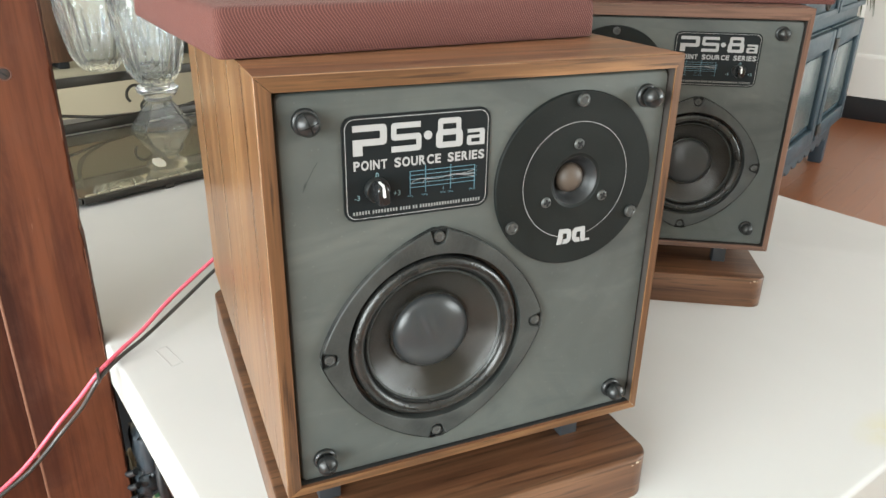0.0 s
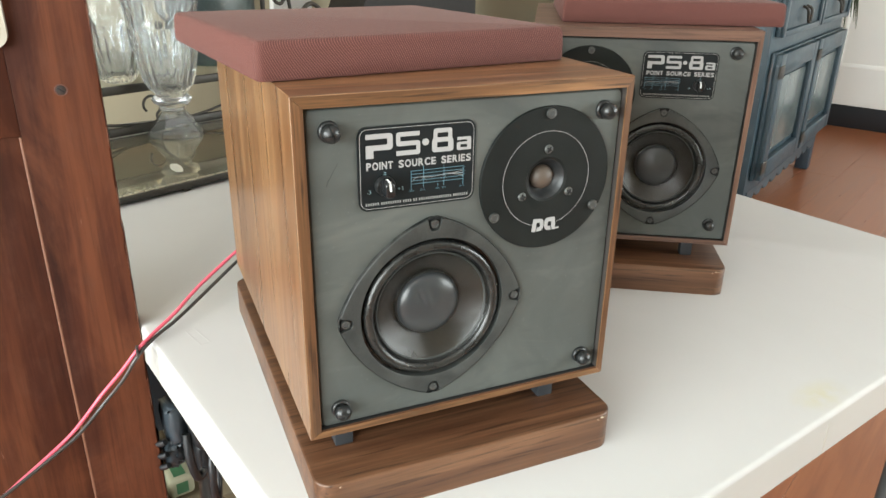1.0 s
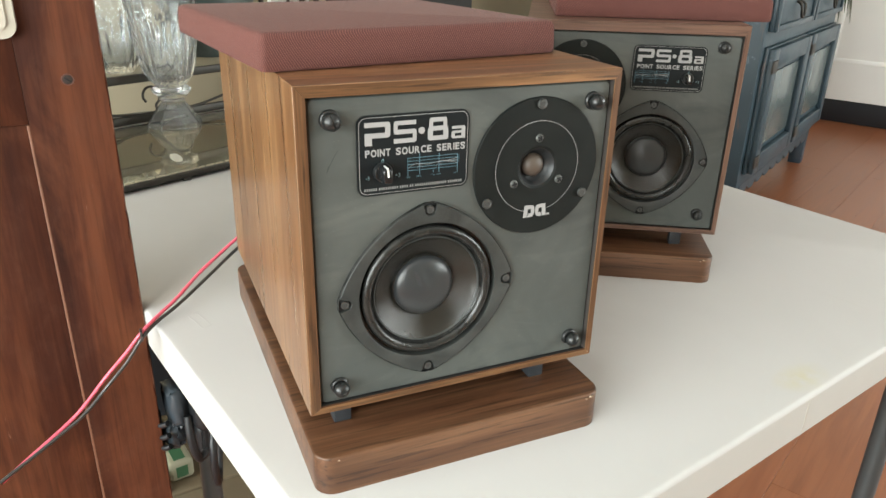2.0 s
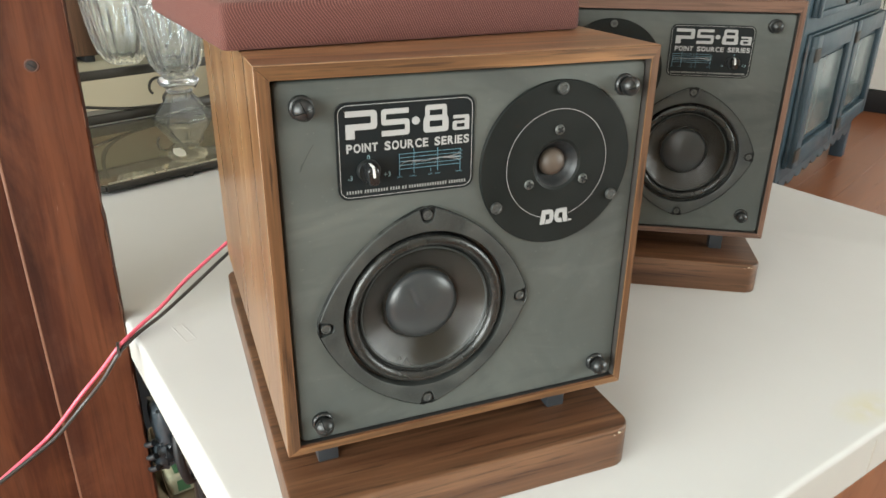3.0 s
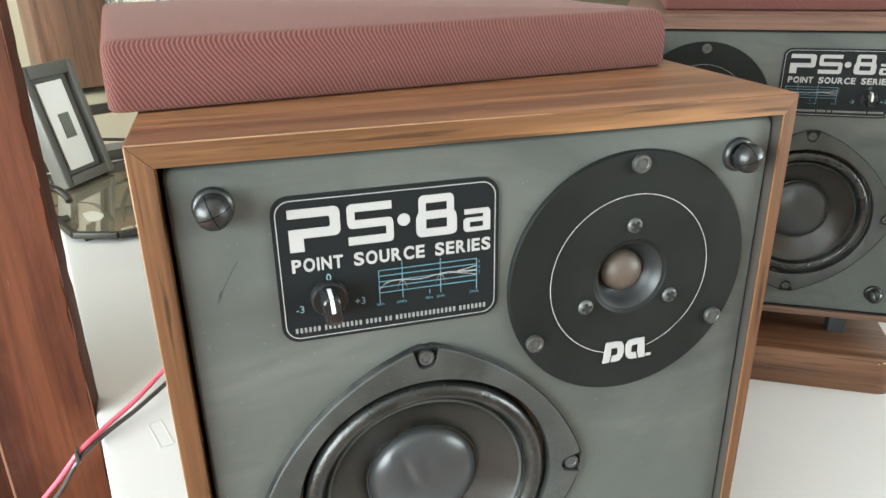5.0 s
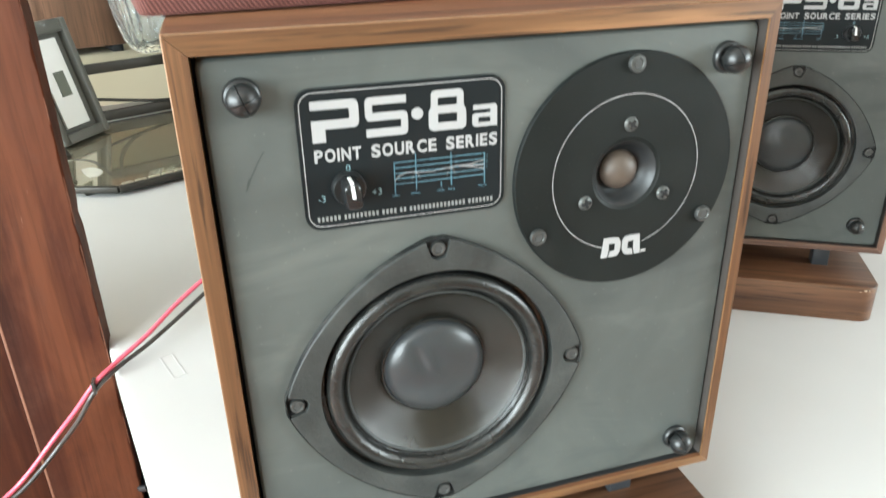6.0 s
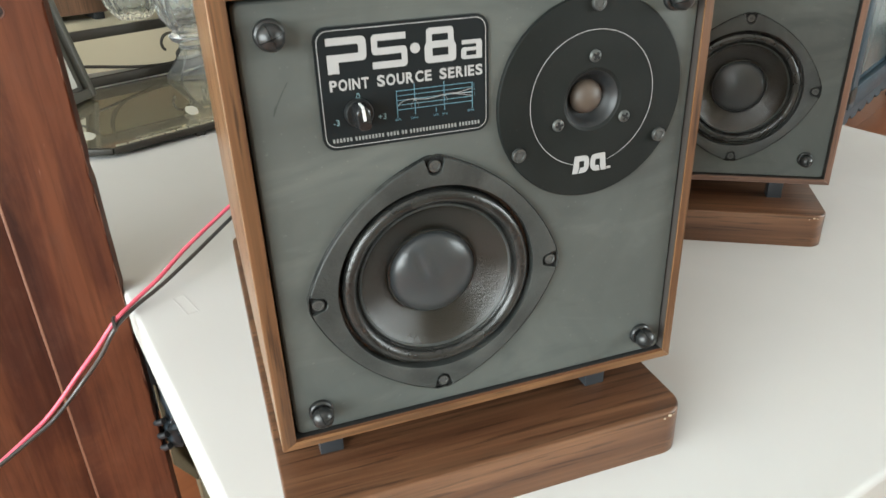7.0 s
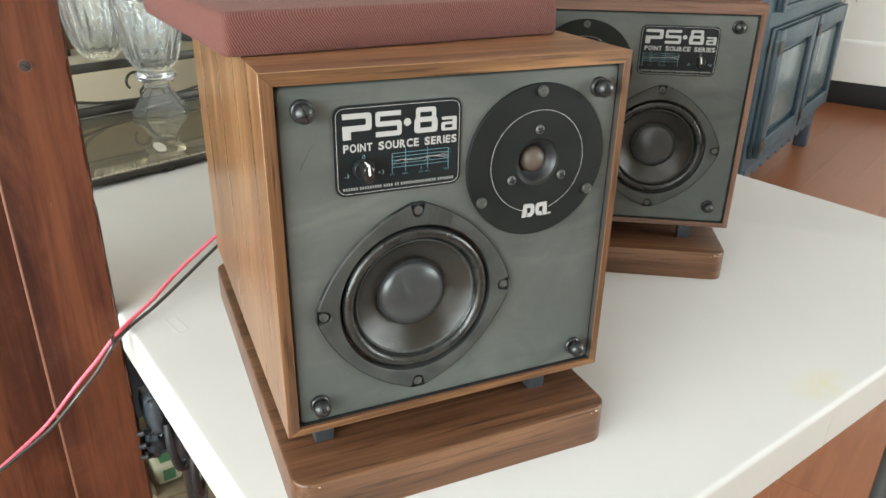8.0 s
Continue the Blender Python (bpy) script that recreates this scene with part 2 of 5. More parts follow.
def cone_material():
    n = Nodes("woven_dark_cone")
    v = n.coords()
    threads = []
    for way in ("X", "Z"):
        w = n.node("TexWave", Scale=340.0, Distortion=0.6, Detail=1.0)
        w.wave_type, w.bands_direction = "BANDS", way
        n.link(v, w.inputs["Vector"])
        threads.append(w.outputs["Fac"])
    cloud = n.noise(v, 45, 4, 0.6)
    both = n.mix(0.5, threads[0], threads[1])
    col = n.mix(cloud, (0.0042, 0.0040, 0.0030), (0.0125, 0.0113, 0.0080))
    col = n.mix(n.value(threads[0], 0, 0.2), col, (0.032, 0.028, 0.022))
    n.bump(both, 0.26, 0.0005)
    return n.done(col, n.value(cloud, 0.18, 0.32), 0.0, 0.6)


baffle_grey = baffle_material()
cloth = cloth_material()
table_white = table_material()
floor_wood = floor_material()
blue_paint = hutch_material()
clear_glass = glass_material("pressed_clear_glass")
cone_black = cone_material()
# matt black of hidden boards and of the shade painted round the baffle
edge_black = plain("black_board_and_gap_shade", (0.012, 0.012, 0.012), 0.6)
gasket_black = dusty("driver_gasket", (0.021, 0.024, 0.023), 0.45, (0.088, 0.091, 0.083), 0.45, 360, 1.0)
rim_black = dusty("glossy_black_rim", (0.009, 0.010, 0.010), 0.22, (0.13, 0.13, 0.12), 0.5, 330, 0.6)
socket_dark = plain("dull_socket", (0.045, 0.046, 0.044), 0.6)
knob_black = plain("satin_knob", (0.012, 0.0125, 0.013), 0.2, scale=200)
edge_pale = plain("pale_worn_edge", (0.27, 0.155, 0.082), 0.55, var=0.5, scale=90)
rubber = dusty("rubber_surround", (0.010, 0.0108, 0.0105), 0.21, (0.070, 0.068, 0.060), 0.30, 500, 0.5)
cap_black = dusty("dust_cap", (0.029, 0.032, 0.034), 0.30, (0.065, 0.065, 0.06), 0.3, 300, 0.04)
tweeter_black = dusty("satin_black_plate", (0.0058, 0.0074, 0.0068), 0.52, (0.034, 0.036, 0.032), 0.12, 380, 0.1)
tweeter_black.node_tree.nodes["Principled BSDF"].inputs["Specular IOR Level"].default_value = 0.2
horn_grey = plain("tweeter_throat", (0.011, 0.0125, 0.0135), 0.45)
dome_amber = plain("amber_dome", (0.072, 0.053, 0.040), 0.52, var=0.55, scale=160)
steel = plain("dull_steel", (0.105, 0.108, 0.104), 0.5, 0.8, var=0.2, scale=400)
scraped_brown = plain("scraped_brown_wood", (0.085, 0.030, 0.016), 0.6, var=0.4, scale=120)
rust_brown = plain("rusty_screw_head", (0.018, 0.0085, 0.0055), 0.65, 0.0, var=0.6, scale=300)
# near-black: shade painted into slots, hollows and gaps; also the chest feet
dark_hole = plain("near_black_recess_shade", (0.006, 0.006, 0.006), 0.9)
peg_black = plain("glossy_black_plastic", (0.0125, 0.0135, 0.0135), 0.33, var=0.4, scale=300)
foot_grey = plain("grey_rubber_block", (0.022, 0.025, 0.029), 0.5)
plate_black = plain("name_plate_black", (0.0075, 0.0098, 0.0108), 0.46, scale=300)
plate_black.node_tree.nodes["Principled BSDF"].inputs["Specular IOR Level"].default_value = 0.2
print_white = plain("white_print", (0.305, 0.302, 0.298), 0.5, var=0.05)
pointer_white = plain("white_pointer_paint", (0.62, 0.62, 0.60), 0.4, var=0.05)
print_grey = plain("thin_grey_print", (0.20, 0.205, 0.20), 0.5, var=0.05)
number_teal = plain("pale_blue_print", (0.17, 0.27, 0.29), 0.5, var=0.05)
print_teal = plain("blue_print", (0.085, 0.185, 0.235), 0.5, var=0.05)
red_vinyl = plain("red_wire_jacket", (0.68, 0.11, 0.16), 0.35)
black_vinyl = plain("black_wire_jacket", (0.045, 0.043, 0.04), 0.3)
iron = plain("dark_wrought_iron", (0.03, 0.026, 0.02), 0.5, 0.3, bump=0.2)
shelf_tan = plain("pale_shelf_board", (0.31, 0.28, 0.20), 0.5, scale=20)
mirror = plain("tray_mirror", (0.52, 0.475, 0.35), 0.045, 0.8, var=0.06, scale=8)
wall_cream = plain("cream_wall_paint", (0.40, 0.355, 0.25), 0.8, var=0.04, scale=8, bump=0.05)
ceiling_white = plain("ceiling_paint", (0.78, 0.77, 0.74), 0.9, var=0.03, scale=8)
door_white = plain("white_door_paint", (0.80, 0.80, 0.775), 0.5, var=0.04, scale=6)
base_black = plain("black_baseboard", (0.015, 0.016, 0.019), 0.4, scale=12)
black_cloth = plain("black_upholstery", (0.012, 0.01, 0.009), 0.7)
leg_grey = plain("grey_steel_tube", (0.06, 0.068, 0.07), 0.4, 0.3)
white_plastic = plain("white_plastic", (0.74, 0.73, 0.69), 0.4, var=0.05)
# dark tone for the scroll reflection painted on the tray
reflection_dark = plain("dark_scroll_reflection", (0.10, 0.092, 0.062), 0.2)
tray_patch_pale = plain("pale_tray_patch", (0.50, 0.49, 0.42), 0.3)
scuff_dark = plain("dark_scuff", (0.039, 0.044, 0.042), 0.6)
plate_cream = plain("aged_cream_plastic", (0.40, 0.375, 0.31), 0.45, var=0.05)
steel_dark = plain("dark_steel", (0.095, 0.10, 0.095), 0.5, 0.6, var=0.5, scale=900)
# dark tone that paints shade on the right panel's inner face
side_shade = plain("side_gap_shade", (0.034, 0.028, 0.024), 0.7, var=0.3)
chip_pale = plain("pale_chip", (0.42, 0.34, 0.25), 0.7)
rim_cream = plain("yellowed_rim", (0.425, 0.415, 0.388), 0.65, var=0.08, scale=25)
joint_grey = plain("grimy_joint", (0.40, 0.375, 0.33), 0.6)
clock_face = plain("clock_face", (0.75, 0.75, 0.72), 0.3, var=0.03)
lcd_grey = plain("lcd_grey", (0.13, 0.14, 0.11), 0.3)
clock_grey = plain("grey_clock_frame", (0.085, 0.083, 0.070), 0.45)
hutch_dark = plain("dark_blue_paint", (0.03, 0.045, 0.06), 0.45, var=0.3)
hutch_panel = plain("pale_worn_panel", (0.075, 0.098, 0.098), 0.25, var=0.3, scale=14)
pot_blue = dusty("blue_grey_glaze", (0.030, 0.044, 0.044), 0.42, (0.16, 0.18, 0.165), 0.8, 120, 0.2)
leaf_green = plain("leaf_green", (0.05, 0.095, 0.022), 0.5, var=0.5)
bag_black = plain("black_bag_plastic", (0.0085, 0.0095, 0.011), 0.45)
hinge_grey = plain("grey_blue_plastic", (0.032, 0.041, 0.049), 0.35, var=0.5, scale=40)
card_brown = plain("brown_card", (0.15, 0.115, 0.068), 0.75, var=0.3)
card_pale = plain("packing_tape", (0.20, 0.165, 0.11), 0.4)
carton = plain("pale_carton", (0.30, 0.29, 0.20), 0.7)
label_green = plain("green_label", (0.04, 0.12, 0.055), 0.6)


# ---- builders ----
def part(name, bm, material, parent=None, label="", smooth=35, m=None):
    me = bpy.data.meshes.new(name)
    bmesh.ops.recalc_face_normals(bm, faces=bm.faces)
    bm.to_mesh(me)
    bm.free()
    me.materials.append(material)
    if smooth:
        for p in me.polygons:
            p.use_smooth = True
        me.set_sharp_from_angle(angle=radians(smooth))
    ob = new(name, me)
    ob.parent = parent
    if m is not None:
        ob.matrix_basis = m
    if label:
        ob["label"] = label
    return ob


def thing(name, label, category, m=None, group="", kind=""):
    ob = tagged(new(name), label, category, group, kind)
    ob.empty_display_size = 0.05
    if m is not None:
        ob.matrix_basis = m
    return ob


def box(lo, hi, bevel=0.0, seg=2, bm=None):
    bm = bm or bmesh.new()
    c = [(a + b) / 2 for a, b in zip(lo, hi)]
    s = [b - a for a, b in zip(lo, hi)]
    made = bmesh.ops.create_cube(bm, size=1.0, matrix=Matrix.Translation(c) @ Matrix.Diagonal((*s, 1)))
    if bevel:
        edges = {e for v in made["verts"] for e in v.link_edges}
        bmesh.ops.bevel(bm, geom=list(edges), offset=bevel, segments=seg, affect="EDGES", profile=0.5)
    return bm


def loft(rings, closed_ring=True, cap_first=False, cap_last=False, bm=None):
    """Faces between rings of the same count of points."""
    bm = bm or bmesh.new()
    vs = [[bm.verts.new(p) for p in ring] for ring in rings]
    n = len(rings[0])
    for a, b in zip(vs, vs[1:]):
        for i in range(n if closed_ring else n - 1):
            j = (i + 1) % n
            bm.faces.new((a[i], a[j], b[j], b[i]))
    if cap_first:
        bm.faces.new(vs[0])
    if cap_last:
        bm.faces.new(vs[-1])
    return bm


def circle(cx, cz, r, y, n=48):
    return [(cx + r * math.cos(2 * math.pi * i / n), y, cz + r * math.sin(2 * math.pi * i / n)) for i in range(n)]


def turned(cx, cz, profile, n=48, cap_first=False, cap_last=False, bm=None):
    """A shape turned round an axis along y; profile: (radius, y)."""
    return loft([circle(cx, cz, r, y, n) for r, y in profile], True, cap_first, cap_last, bm)


def upright(profile, n=48, flute=0.0, flutes=0, cap=True, phase=0.0):
    """A shape turned round z; profile: (radius, z[, flute share])."""
    rings = []
    for row in profile:
        r, z = row[:2]
        k = row[2] if len(row) > 2 else 0
        rings.append([(r * (1 + k * flute * math.cos(flutes * 2 * math.pi * i / n)) * math.cos(2 * math.pi * i / n + phase),
                       r * (1 + k * flute * math.cos(flutes * 2 * math.pi * i / n)) * math.sin(2 * math.pi * i / n + phase), z) for i in range(n)])
    return loft(rings, True, cap, cap)


def prism(points, y0, y1, bm=None):
    """A plate with the outline points (x, z), from y0 to y1."""
    bm = bm or bmesh.new()
    a = [bm.verts.new((x, y0, z)) for x, z in points]
    b = [bm.verts.new((x, y1, z)) for x, z in points]
    n = len(points)
    bm.faces.new(a)
    bm.faces.new(b[::-1])
    for i in range(n):
        j = (i + 1) % n
        bm.faces.new((a[j], a[i], b[i], b[j]))
    return bm


def plate_with_holes(outline, holes, y):
    """A flat face (x, z) at depth y with round holes (cx, cz, r) left open."""
    bm = bmesh.new()
    edges = []
    for loop in [outline] + [[(cx + r * math.cos(2 * math.pi * i / 64), cz + r * math.sin(2 * math.pi * i / 64)) for i in range(64)] for cx, cz, r in holes]:
        vs = [bm.verts.new((x, y, z)) for x, z in loop]
        edges += [bm.edges.new((vs[i], vs[(i + 1) % len(vs)])) for i in range(len(vs))]
    bmesh.ops.triangle_fill(bm, use_beauty=True, use_dissolve=False, edges=edges, normal=(0, -1, 0))
    return bm


def rounded(x0, x1, z0, z1, r, n=6):
    pts = []
    for cx, cz, a0 in ((x1 - r, z1 - r, 0), (x0 + r, z1 - r, 90), (x0 + r, z0 + r, 180), (x1 - r, z0 + r, 270)):
        for i in range(n + 1):
            a = radians(a0 + 90 * i / n)
            pts.append((cx + r * math.cos(a), cz + r * math.sin(a)))
    return pts


def slab(outline, z0, z1, edge=0.0, steps=3):
    """A level board with the plan outline (x, y) and a rounded upper edge."""
    cx = sum(p[0] for p in outline) / len(outline)
    cy = sum(p[1] for p in outline) / len(outline)
    w = max(p[0] for p in outline) - cx
    d = max(p[1] for p in outline) - cy

    def inset(k):
        return [(cx + (x - cx) * (1 - k / w), cy + (y - cy) * (1 - k / d)) for x, y in outline]
    rings = [[(x, y, z0) for x, y in outline]]
    for i in range(steps + 1):
        a = math.pi / 2 * i / steps
        k = edge * (1 - math.cos(a))
        rings.append([(x, y, z1 - edge + edge * math.sin(a)) for x, y in inset(k)])
    return loft(rings, True, True, True)


def tube(points, radius, name, material, parent=None, label="", n=8, smooth_path=True):
    """A round rod or cord along points."""
    pts = [Vector(p) for p in points]
    if smooth_path:
        fine = []
        for i in range(len(pts) - 1):
            p0, p1, p2, p3 = pts[max(i - 1, 0)], pts[i], pts[i + 1], pts[min(i + 2, len(pts) - 1)]
            for k in range(6):
                t = k / 6
                fine.append(0.5 * ((2 * p1) + (p2 - p0) * t + (2 * p0 - 5 * p1 + 4 * p2 - p3) * t * t + (3 * p1 - p0 - 3 * p2 + p3) * t ** 3))
        fine.append(pts[-1])
        pts = fine
    rings = []
    ref = Vector((0.31, 0.17, 0.93)).normalized()
    for i, p in enumerate(pts):
        d = (pts[min(i + 1, len(pts) - 1)] - pts[max(i - 1, 0)]).normalized()
        s = d.cross(ref)
        if s.length < 0.1:
            s = d.cross(Vector((1, 0, 0)))
        s.normalize()
        q = d.cross(s)
        rings.append([tuple(p + radius * (math.cos(2 * math.pi * k / n) * s + math.sin(2 * math.pi * k / n) * q)) for k in range(n)])
    return part(name, loft(rings, True, True, True), material, parent, label, 60)


def writing(text, x, z, height, y, material, parent, name="print", width=None, bold=0.0):
    """Flat raised letters that stand in the x-z plane, from x on the base line z."""
    cu = bpy.data.curves.new(name, "FONT")
    cu.body, cu.size, cu.extrude, cu.offset, cu.resolution_u = text, 1.0, 0.0, bold, 6 if bold else 2
    tmp = bpy.data.objects.new(name, cu)
    scene.collection.objects.link(tmp)
    bpy.context.view_layer.update()
    me = bpy.data.meshes.new_from_object(tmp.evaluated_get(bpy.context.evaluated_depsgraph_get()))
    bpy.data.objects.remove(tmp)
    xs = [v.co.x for v in me.vertices]
    ys = [v.co.y for v in me.vertices]
    k = height / (max(ys) - min(ys))
    kx = k if width is None else width / (max(xs) - min(xs))
    lo_x, lo_y = min(xs), min(ys)
    for v in me.vertices:
        v.co = ((v.co.x - lo_x) * kx + x, y, (v.co.y - lo_y) * k + z)
    me.name = name
    me.materials.append(material)
    ob = new(name, me)
    ob.parent = parent
    return ob


# ---- setting: room ----
A0, A1, B0, B1, TOP = -2.55, 5.6, -3.2, 2.1, 2.5


def wall(name, lo, hi, openings=(), axis=0, material=None, label=""):
    """A wall along room axis 0 or 1 with openings (from, to, sill, head) cut through."""
    root = tagged(new(name), label or "plain cream painted room wall", "wall", "", "structure")
    root.matrix_basis = R
    spans = sorted(openings)
    at = lo[axis]
    pieces = []
    for s0, s1, z0, z1 in spans:
        pieces += [(at, s0, 0, TOP), (s0, s1, 0, z0), (s0, s1, z1, TOP)]
        at = s1
    pieces.append((at, hi[axis], 0, TOP))
    bm = bmesh.new()
    for s0, s1, z0, z1 in pieces:
        if s1 - s0 < 1e-4 or z1 - z0 < 1e-4:
            continue
        l, h = list(lo), list(hi)
        l[axis], h[axis], l[2], h[2] = s0, s1, z0, z1
        box(l, h, bm=bm)
    part("wall_surface", bm, material or wall_cream, root, smooth=0)
    return root


wall("wall_north", [A0 - 0.15, B1, 0], [A1 + 0.15, B1 + 0.15, TOP], (), 0)
wall("wall_south", [A0 - 0.15, B0 - 0.15, 0], [A1 + 0.15, B0, TOP], [(1.28, 4.52, 0.8, 2.1)], 0)
wall("wall_west", [A0 - 0.15, B0, 0], [A0, B1, TOP], [(-1.45, 1.95, 0.60, 2.20)], 1)
wall("wall_east", [A1, B0, 0], [A1 + 0.15, B1, TOP], (), 1, door_white, "off-white painted wall with a panelled door")

ceil_root = part("ceiling", box((A0 - 0.15, B0 - 0.15, TOP), (A1 + 0.15, B1 + 0.15, TOP + 0.1)), ceiling_white, None, "plain white ceiling", 0, R)
tagged(ceil_root, "", "ceiling", "", "structure")


def window(name, m, width, height):
    root = tagged(new(name), "unseen white framed window, placed to let in daylight", "window", "", "structure")
    root.matrix_basis = m
    f = 0.05
    bm = bmesh.new()
    box((-width / 2, -0.03, 0), (-width / 2 + f, 0.03, height), 0.004, bm=bm)
    box((width / 2 - f, -0.03, 0), (width / 2, 0.03, height), 0.004, bm=bm)
    box((-width / 2 + f, -0.03, 0), (width / 2 - f, 0.03, f), 0.004, bm=bm)
    box((-width / 2 + f, -0.03, height - f), (width / 2 - f, 0.03, height), 0.004, bm=bm)
    part("window_frame", bm, white_plastic, root)
    part("window_sill", box((-width / 2 - 0.04, 0.03, -0.03), (width / 2 + 0.04, 0.13, -0.002), 0.004), white_plastic, root)


window("window_1", R @ pose(A0 - 0.08, 0.25, 0.60, 0, 0, -90), 3.4, 1.6)
# unseen south window, made up to carry the fill light
window("fill_window", R @ pose(2.9, B0 - 0.08, 0.8), 3.24, 1.3)

frame_root = part("trim", box((1.60, B1 - 0.03, 0.0), (1.80, B1 - 0.001, 2.12), 0.006), door_white, None, "white painted door frame on the back wall", 35, R)
tagged(frame_root, "", "door frame", "", "structure")

# black baseboard and the panelled door on the east wall
bb = part("baseboard", box((A1 - 0.018, B0, 0), (A1, B1, 0.155), 0.004), base_black, None, "black painted baseboard", 35, R)
tagged(bb, "", "baseboard", "", "structure")

door = tagged(new("door_1"), "white panelled door with raised mouldings", "door", "", "structure")
door.matrix_basis = R
part("door_leaf", box((A1 - 0.03, -0.2, 0.16), (A1 - 0.002, 0.95, 2.1), 0.004), door_white, door)
for z0, z1 in ((0.42, 0.92), (1.05, 1.95)):
    for b0, b1 in ((-0.08, 0.32), (0.45, 0.83)):
        bm = bmesh.new()
        for l, h in (((b0, z0), (b1, z0 + 0.03)), ((b0, z1 - 0.03), (b1, z1)), ((b0, z0 + 0.03), (b0 + 0.03, z1 - 0.03)), ((b1 - 0.03, z0 + 0.03), (b1, z1 - 0.03))):
            box((A1 - 0.0325, l[0], l[1]), (A1 - 0.029, h[0], h[1]), 0.0016, bm=bm)
        part("moulding", bm, door_white, door)


# ---- table ----
TU = 13.0
T = pose(0, 0, 0, 0, 0, TU)
TA0, TA1, TB0, TB1, SEAM = -0.0350, 1.077, -0.193, 1.55, 0.499


def folding_table():
    root = thing("folding_table", "white plastic folding table with a centre seam and grey legs", "table", T)

    def leaf(a0, a1, left, right):
        r = 0.035
        pts = []
        for cx, cy, s, on in ((a1, TB1, 0, right), (a0, TB1, 90, left), (a0, TB0, 180, left), (a1, TB0, 270, right)):
            if not on:
                pts.append((cx, cy))
                continue
            ox = cx - r if s in (0, 270) else cx + r
            oy = cy - r if s in (0, 90) else cy + r
            for i in range(7):
                a = radians(s + 15 * i)
                pts.append((ox + r * math.cos(a), oy + r * math.sin(a)))
        cx, cy = (a0 + a1) / 2, (TB0 + TB1) / 2
        w, d = (a1 - a0) / 2, (TB1 - TB0) / 2

        def inset(k):
            return [(cx + (x - cx) * (1 - k / w), cy + (y - cy) * (1 - k / d)) for x, y in pts]
        profile = ((0.004, -0.054), (0.0, -0.052), (0.0, -0.0060), (0.0004, -0.0036), (0.0013, -0.0018), (0.0028, -0.0006), (0.0048, 0.0))
        rings = [[(x, y, TABLE + z) for x, y in inset(k)] for k, z in profile]
        return loft(rings[:3], True, True, False), loft(rings[2:], True, False, True)
    rim, top = leaf(TA0, TA1, True, True)
    part("tabletop", top, table_white, root)
    part("rim", rim, rim_cream, root, "yellowed moulded rim")
    part("rim_joint", box((SEAM - 0.0014, TB0 - 0.0005, TABLE - 0.0495), (SEAM + 0.0014, TB0 + 0.009, TABLE - 0.0110), 0.0004), joint_grey, root, "moulded joint in the rim")
    bm = bmesh.new()
    for l, h in (((0.0, 0.0), (0.0022, 0.045)), ((0.0115, 0.0), (0.0137, 0.045)), ((0.0022, 0.0), (0.0115, 0.002)), ((0.0022, 0.043), (0.0115, 0.045))):
        box((l[0], l[1], 0.0), (h[0], h[1], 0.0006), 0.0003, 1, bm=bm)
    part("moulded_mark", bm, table_white, root, "faint raised mark", 35, pose(0.010, 0.315, TABLE - 0.00042, 0, 0, 6))
    for a, b, lean in ((0.892, -0.1515, 0.0), (0.892, 1.3, 0.0), (0.04, 0.47, 0.0), (0.04, 1.3, 0.0)):
        tube([(a, b, TABLE - 0.05), (a + lean, b, 0.0)], 0.0155, "leg", leg_grey, root, n=14, smooth_path=False)
    part("leg_channel", box((0.022, 0.36, TABLE - 0.155), (0.075, 1.40, TABLE - 0.0485), 0.006), bag_black, root, "black channel that holds the folded legs")
    bm = bmesh.new()
    box((0.004, 0.335, TABLE - 0.115), (0.072, 0.47, TABLE - 0.049), 0.014, 3, bm=bm)
    box((0.001, 0.36, TABLE - 0.19), (0.040, 0.45, TABLE - 0.1152), 0.016, 3, bm=bm)
    box((0.006, 0.385, TABLE - 0.25), (0.044, 0.50, TABLE - 0.1905), 0.014, 3, bm=bm)
    part("leg_bracket", bm, bag_black, root, "black plastic leg hinge")
    rnd = random.Random(5)
    bm = box((-0.024, 0.39, TABLE - 0.185), (0.004, 0.435, TABLE - 0.125), 0.010, 2)
    box((-0.030, 0.40, TABLE - 0.226), (-0.004, 0.43, TABLE - 0.186), 0.010, 2, bm=bm)
    bmesh.ops.subdivide_edges(bm, edges=bm.edges[:], cuts=1, use_grid_fill=True)
    for v in bm.verts:
        v.co += Vector((rnd.uniform(-1, 1), rnd.uniform(-1, 1), rnd.uniform(-1, 1))) * 0.003
    part("hinge_cover", bm, hinge_grey, root, "crumpled grey-blue plastic sleeve on the leg hinge", 70)
    for z in (0.172, 0.192, 0.210):
        tube([(-0.030, 0.393, TABLE - z), (-0.037, 0.404, TABLE - z - 0.006), (-0.033, 0.428, TABLE - z)], 0.004, "hinge_coil", bag_black, root)
    tube([(-0.004, 0.385, TABLE - 0.165), (-0.006, 0.375, TABLE - 0.20), (0.002, 0.378, TABLE - 0.235), (0.016, 0.385, TABLE - 0.225), (0.018, 0.39, TABLE - 0.18)], 0.006, "strap", bag_black, root)
    tube([(0.018, 0.33, TABLE - 0.13), (0.0, 0.30, TABLE - 0.17), (0.004, 0.31, TABLE - 0.23), (0.02, 0.35, TABLE - 0.24), (0.03, 0.36, TABLE - 0.17)], 0.005, "release_loop", bag_black, root)


folding_table()

# ---- loudspeakers ----
W, H, Z0, DEPTH, PANEL = 0.287, 0.285, 0.063, 0.395, 0.0092
BACK = 0.0030


